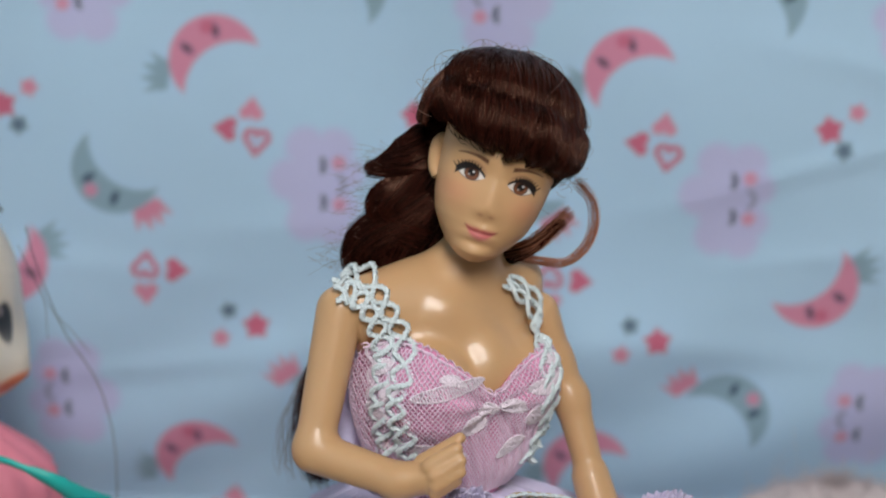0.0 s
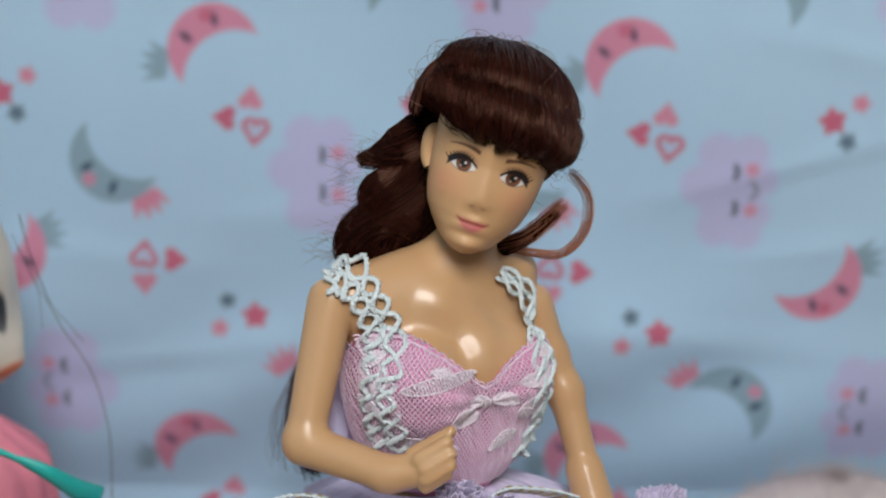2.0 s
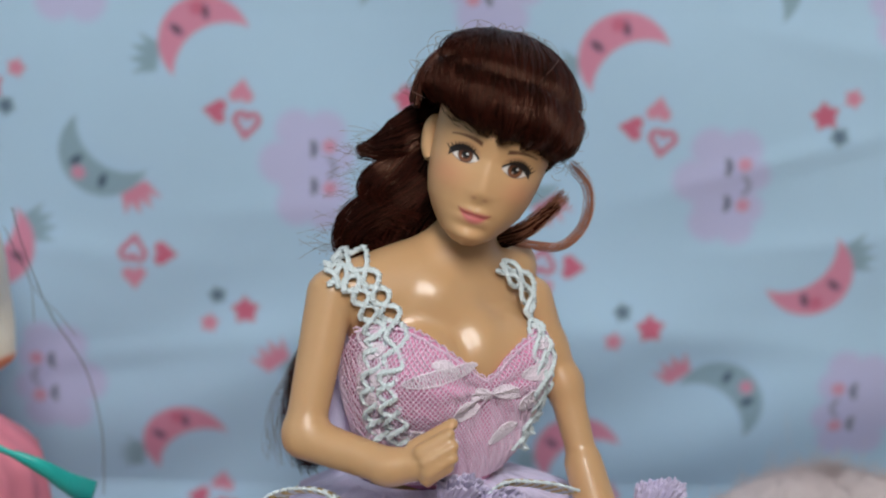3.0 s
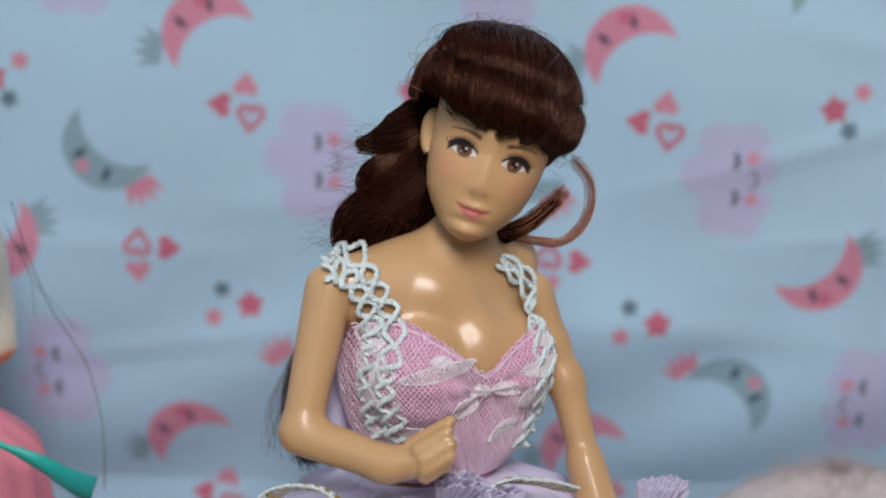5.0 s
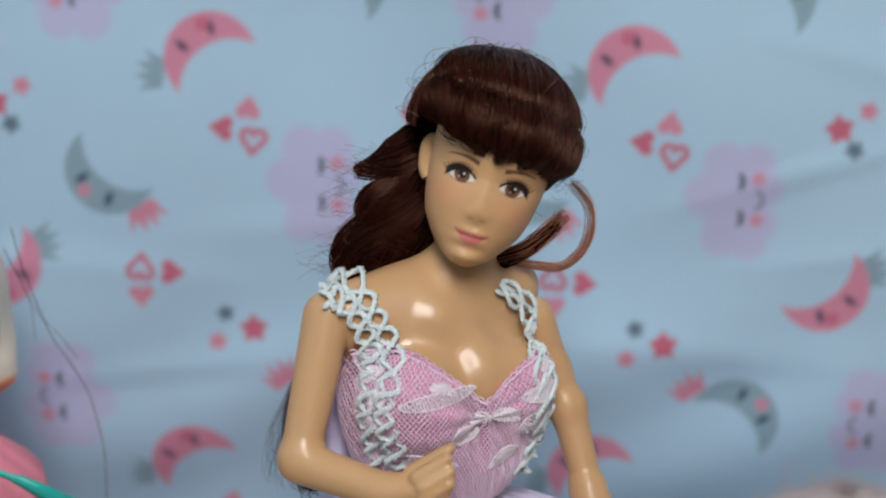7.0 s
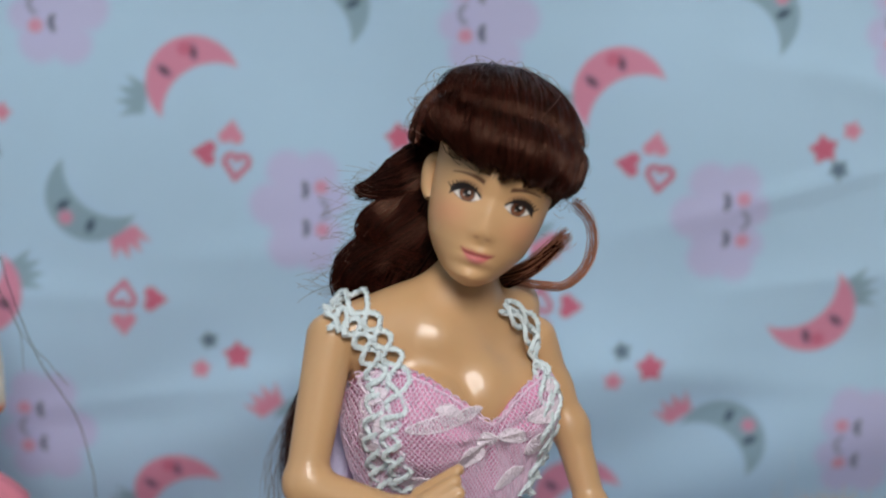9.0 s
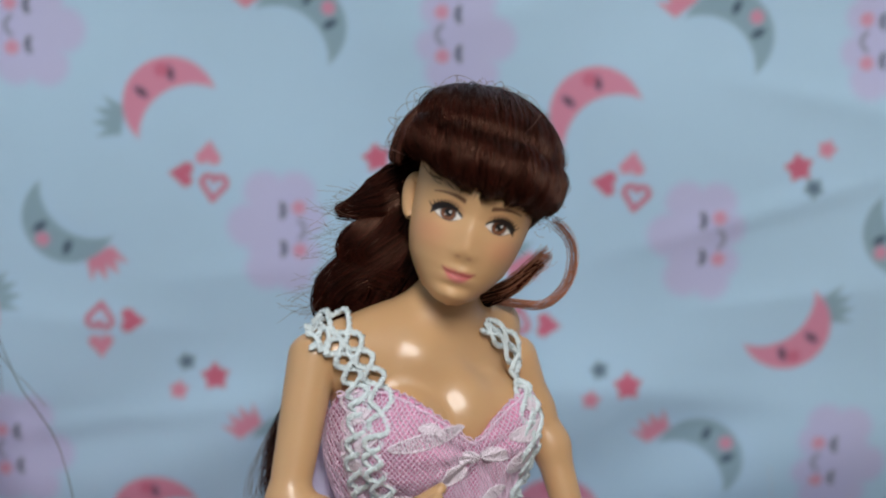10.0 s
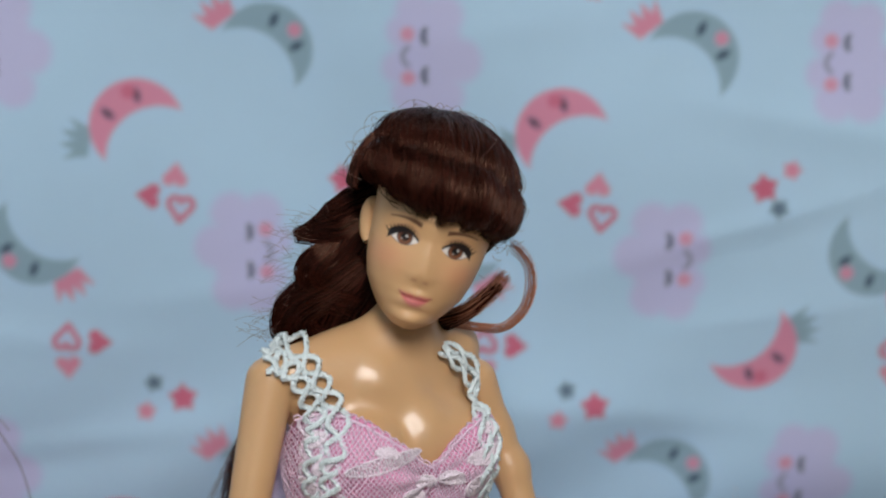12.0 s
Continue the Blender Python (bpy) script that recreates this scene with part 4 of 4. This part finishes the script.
def ruffle(name, r0, r1, z0, z1, folds, amp, seed, material, label):
    r = np.random.default_rng(seed)
    ph = r.uniform(0, 6.28, 5)
    ang, hh = np.meshgrid(np.linspace(0, 2 * np.pi, 721)[:-1], np.linspace(0, 1, 16))
    wave = np.sin(folds * ang + ph[0]) + 0.6 * np.sin(1.7 * folds * ang + ph[1] + 2 * hh) + 0.4 * np.sin(5 * ang + ph[2])
    rad = r0 + (r1 - r0) * hh * (1 + 0.10 * np.sin(3 * ang + ph[3])) + 0.4 * amp * wave * hh
    z = z0 + (z1 - z0) * hh**1.2 + amp * hh * wave * 0.8 + 2.0 * np.sin(2 * ang + ph[4]) * hh
    b = Build()
    b.add(np.stack([-11.5 + rad * np.cos(ang), 0.5 + 0.9 * rad * np.sin(ang), z], -1), grid_faces(16, 720, True))
    ob = dress_part(name, b, material, label)
    md = ob.modifiers.new("thickness", "SOLIDIFY")
    md.thickness = 0.0003
    return ob


ruffle("tulle_ruffle", 14.5, 42, 188.0, 172.5, 26, 1.7, 5, M_TULLE, "crisp lavender tulle ruffle")
ruffle("tulle_ruffle", 12.5, 50, 183.0, 160.0, 23, 2.0, 6, M_TULLE, "crisp lavender tulle ruffle")
ruffle("tulle_ruffle", 13.5, 58, 180.0, 140.0, 21, 2.6, 8, M_TULLE, "crisp lavender tulle ruffle")

# gold-threaded lace trims on the ruffles
def trim(points, width, name="gold_trim"):
    n = 160
    q = smooth_path(points, n)
    u = np.linspace(0, 1, n)
    side = np.cross(np.gradient(q, axis=0), (0, 0.5, 1.0))
    side /= np.linalg.norm(side, axis=1, keepdims=True)
    b = Build()
    for k, (amp, ph) in enumerate(((1.0, 0.0), (1.0, np.pi), (0.6, 1.6), (0.6, 4.7))):
        w = 2 * np.pi * u * 9 + ph
        p = q + side * (width * amp * np.sin(w))[:, None] + np.array((0, -0.5, 0.5)) * np.cos(w)[:, None]
        b.add(*tubes(p[None], 0.48, 5), k % 2)
    for e in (-1, 1):
        b.add(*tubes((q + side * (width * e * (1.0 + 0.18 * np.abs(np.sin(2 * np.pi * u * 9))))[:, None])[None], 0.34, 6), 0)
    b.v = [v - ORIGIN for v in b.v]
    return part(name, b, [M_LACE, M_GOLD], dress, "ivory lace trim with gold thread")


trim([(-44.0, -22.0, 187.5), (-40.0, -23.0, 192.0), (-34.0, -24.0, 193.2), (-29.0, -26.0, 192.5), (-25.0, -29.0, 189.0)], 2.6)
trim([(3.0, -20.0, 189.5), (6.0, -19.0, 192.8), (10.0, -17.0, 192.2), (15.0, -14.0, 190.5), (20.0, -10.0, 187.5)], 2.8)


def tuft(points, spread, pleats, seed, name="tulle_tuft"):
    """A stiff pleated fan of tulle standing up from the skirt."""
    r = np.random.default_rng(seed)
    base, tip = np.array(points[0], float), np.array(points[1], float)
    b = Build()
    for layer in range(3):
        u, v = np.meshgrid(np.linspace(-1, 1, 160), np.linspace(0, 1, 14))
        ph = r.uniform(0, 6.28, 3)
        fold = (0.6 * np.sin(1.7 * pleats * u + ph[0] + 1.6 * np.sin(3 * u + ph[1])) + 0.5 * np.sin(0.43 * pleats * u + ph[2])) * v
        place = base + (tip - base) * v[..., None]
        ragged = np.convolve(r.normal(0, 1, 168), np.ones(9) / 3, 'valid')[:160]
        x = spread * u * (0.35 + 0.65 * v) + 0.12 * np.cos(1.7 * pleats * u + ph[0]) * v
        y = -0.9 * layer + 0.55 * fold + 2.5 * u**2 * v
        z = -2.2 * v * u**2 + 0.32 * ragged * v**2 - 0.9 * layer * v
        b.add(place + np.stack([x, y, z], -1), grid_faces(14, 160))
    b.v = [w - ORIGIN for w in b.v]
    ob = part(name, b, M_TULLE, dress, "stiff pleated lavender tulle")
    md = ob.modifiers.new("thickness", "SOLIDIFY")
    md.thickness = 0.0002
    return ob


tuft([(36.0, 0.0, 174.0), (41.0, -1.0, 187.0)], 5.6, 22, 3)
tuft([(-6.0, -18.0, 186.0), (-3.0, -25.0, 197.0)], 5.0, 15, 4)
tuft([(-1.0, -18.0, 185.0), (4.0, -23.0, 193.5)], 6.5, 17, 5)
tuft([(-24.0, -18.0, 183.0), (-22.0, -26.0, 191.0)], 8.0, 20, 6)

# ---- the second doll, beside the first ----
baby = Build()
CREAM = np.array((0.78, 0.67, 0.53))
la, lo = np.meshgrid(np.linspace(-np.pi / 2, np.pi / 2, 150), np.linspace(-np.pi, np.pi, 241)[:-1], indexing="ij")
BC = np.array((-142.0, 57.0, 215.0))
look_dir = np.array((0.99, -0.14, 0.0))
across = np.array((0.14, 0.99, 0.0))
fd, sd, ud = np.cos(la) * np.cos(lo), np.cos(la) * np.sin(lo), np.sin(la)
taper = np.where(ud < 0, 1 - 0.30 * ud**2, 1.0)
fd_, sd_ = 25.0 * fd * taper, 28.0 * sd * taper
fz = 31.0 * ud
sw = 1.6 * bell(sd_, fz, 0, -13.5, 3.0, 2.6) + 2.4 * bell(np.abs(sd_), fz, 10, -12, 6, 6) + 1.4 * bell(sd_, fz, 0, -18.5, 4, 1.6) + 1.6 * bell(sd_, fz, 0, -25, 5, 4)
sw += 7.6 * bell(sd_, fz, 0, -20, 10, 6) - 0.8 * bell(np.abs(sd_), fz, 7, -3, 4, 4)
fd_ = fd_ + sw * (fd > 0)
hv = BC + fd_[..., None] * look_dir + sd_[..., None] * across + fz[..., None] * np.array((0, 0, 1.0))
tone = np.broadcast_to(CREAM, (*fd.shape, 3)).copy()


def touch(colour, mask):
    global tone
    m = (np.clip(mask, 0, 1) * (fd > 0))[..., None]
    tone = tone * (1 - m) + np.array(colour) * m


for s_ in (-1,):
    e = np.hypot((s_ * sd_ - 4.4) / 3.4, (fz + 3.6) / 5.0) - 1
    touch((0.30, 0.22, 0.16), 0.7 * edge(e - 0.12, 0.12))
    touch((0.010, 0.008, 0.008), edge(e, 0.06))
    touch((0.25, 0.20, 0.2), edge(np.hypot(s_ * sd_ - 5.6, fz + 0.5) - 1.0, 0.3))
    touch((0.75, 0.70, 0.62), 0.7 * bell(s_ * sd_, fz, 9.0, -12.0, 5.0, 3.0))
touch((0.70, 0.20, 0.09), edge(np.hypot((sd_ + 2.5) / 5.5, (fz + 19.5) / 2.8) - 1, 0.3))
baby.add(hv, grid_faces(150, 240, True), 0, tone.reshape(-1, 3))
N = 700
az = rng.uniform(-np.pi, np.pi, N)
sweep = np.where(np.abs(az) < 1.9, rng.uniform(0.72, 0.95, N), rng.uniform(-0.7, 0.1, N))
e1 = np.stack([np.sin(az) * np.cos(sweep), np.cos(az) * np.cos(sweep), np.sin(sweep)], -1)
d = arc(np.stack([rng.normal(0, 0.12, N), rng.normal(-0.1, 0.12, N), np.ones(N)], -1), e1, 16)
hp = BC + (28.2 + rng.uniform(0, 1.0, (N, 1)))[..., None] * (d[..., 1:2] * look_dir + d[..., :1] * across) + 32.5 * d[..., 2:3] * np.array((0, 0, 1.0))
baby.add(*tubes(hp, 0.45, 3), 1)
for pts, rad in (([(-111.9, 50.0, 235.9), (-109.7, 50.0, 225.9), (-104.8, 52.0, 209.4), (-100.1, 54.0, 199.9), (-96.7, 55.0, 192.2), (-94.2, 55.0, 180.8), (-93.7, 55.0, 172.4), (-94.4, 56.0, 159.7)], 0.12),
                 ([(-114, 50, 231), (-108.5, 52, 216), (-103, 54, 208), (-99, 55, 202)], 0.08), ([(-113.5, 51, 228), (-109.5, 53, 218), (-109, 54, 206)], 0.07)):
    baby.add(*tubes(smooth_path(pts, 40)[None], rad, 5), 1)
leg = smooth_path([(-141, 57, 190), (-141, 57, 175), (-141, 57, 150), (-141, 57, 80), (-141, 57, 0.5)], 20)
baby.add(*tubes(leg[None], np.interp(np.linspace(0, 1, 20), [0, 0.1, 0.3, 1], [9, 9, 17, 15])[None], 24), 0, CREAM)
small_doll = new("small_doll", baby.mesh("small_doll", [M_PALE, M_GREYHAIR], "paint"))
tagged(small_doll, "cream vinyl doll with large black eyes, orange lips, grey hair", "doll")

coat = tagged(empty("doll_coat", (-0.141, 0.057, 0.0)), "coral pink cotton doll coat with a teal ribbon", "coat")
C0 = np.array((-141.0, 57.0, 0.0))
b = Build()
ang, hh = np.meshgrid(np.linspace(0, 2 * np.pi, 121)[:-1], np.linspace(0, 1, 50))
rad = np.interp(hh, [0, 0.01, 0.03, 0.075, 0.2, 1], [9, 14, 19, 30, 33, 50]) * (1 + 0.03 * np.sin(9 * ang + 5 * hh) * hh + 0.02 * np.sin(17 * ang))
b.add(np.stack([rad * np.cos(ang), 0.8 * rad * np.sin(ang), 185 - 184.5 * hh], -1), grid_faces(50, 120, True))
part("coat_body", b, M_CORAL, coat)
b = Build()
line = smooth_path([(-123.3, 26.0, 185.3), (-114.0, 22.0, 185.8), (-108.5, 21.0, 184.1), (-105.3, 21.0, 182.7), (-100.3, 22.0, 179.5), (-95.5, 26.0, 174.2), (-91.5, 32.0, 169.1)], 50) - C0
half = np.interp(np.linspace(0, 1, 50), [0, 0.35, 0.7, 1], [0.9, 0.8, 2.0, 3.4])[:, None] * np.array((0.35, 0, 1.0))
sheet_v = np.stack([line + half, line + np.array((0, -0.4, 0)), line - half], 1)
b.add(sheet_v, grid_faces(50, 3))
ob = part("ribbon", b, M_TEAL, coat, "shiny teal ribbon")
md = ob.modifiers.new("thickness", "SOLIDIFY")
md.thickness = 0.0006

# ---- soft blanket heaped against the foot of the sheet ----
b = Build()
ang, hh = np.meshgrid(np.linspace(0, 2 * np.pi, 161)[:-1], np.linspace(0, 1, 60))
el = hh * np.pi / 2
rx = 70 * np.cos(el) ** 0.9 * (1 + 0.04 * np.sin(3 * ang + 1))
ry = 36 * np.cos(el) ** 0.9
lump = np.stack([100 + rx * np.cos(ang), 106 + ry * np.sin(ang), np.sin(el) ** 0.8 * 147 + 0.5], -1)
b.add(lump, grid_faces(60, 160, True))
rf = np.random.default_rng(31)
pick = rf.integers(0, len(lump.reshape(-1, 3)), 9000)
root = lump.reshape(-1, 3)[pick] + rf.normal(0, 0.8, (9000, 3))
root = root[root[:, 2] > 60]
out = np.stack([0.2 * rf.normal(0, 1, len(root)), -0.6 + 0.4 * rf.normal(0, 1, len(root)), 0.6 + 0.5 * rf.normal(0, 1, len(root))], -1)
b.add(*tubes(root[:, None] + out[:, None] * (np.array([0, 0.5, 1.0])[None, :] * rf.gamma(1.6, 1.6, (len(root), 1)))[..., None] + rf.normal(0, 0.5, (len(root), 3, 3)), 0.06, 3))
tagged(new("fleece_blanket", b.mesh("fleece_blanket", [M_FLEECE])), "greyish pink fleece blanket heaped against the printed sheet", "blanket")
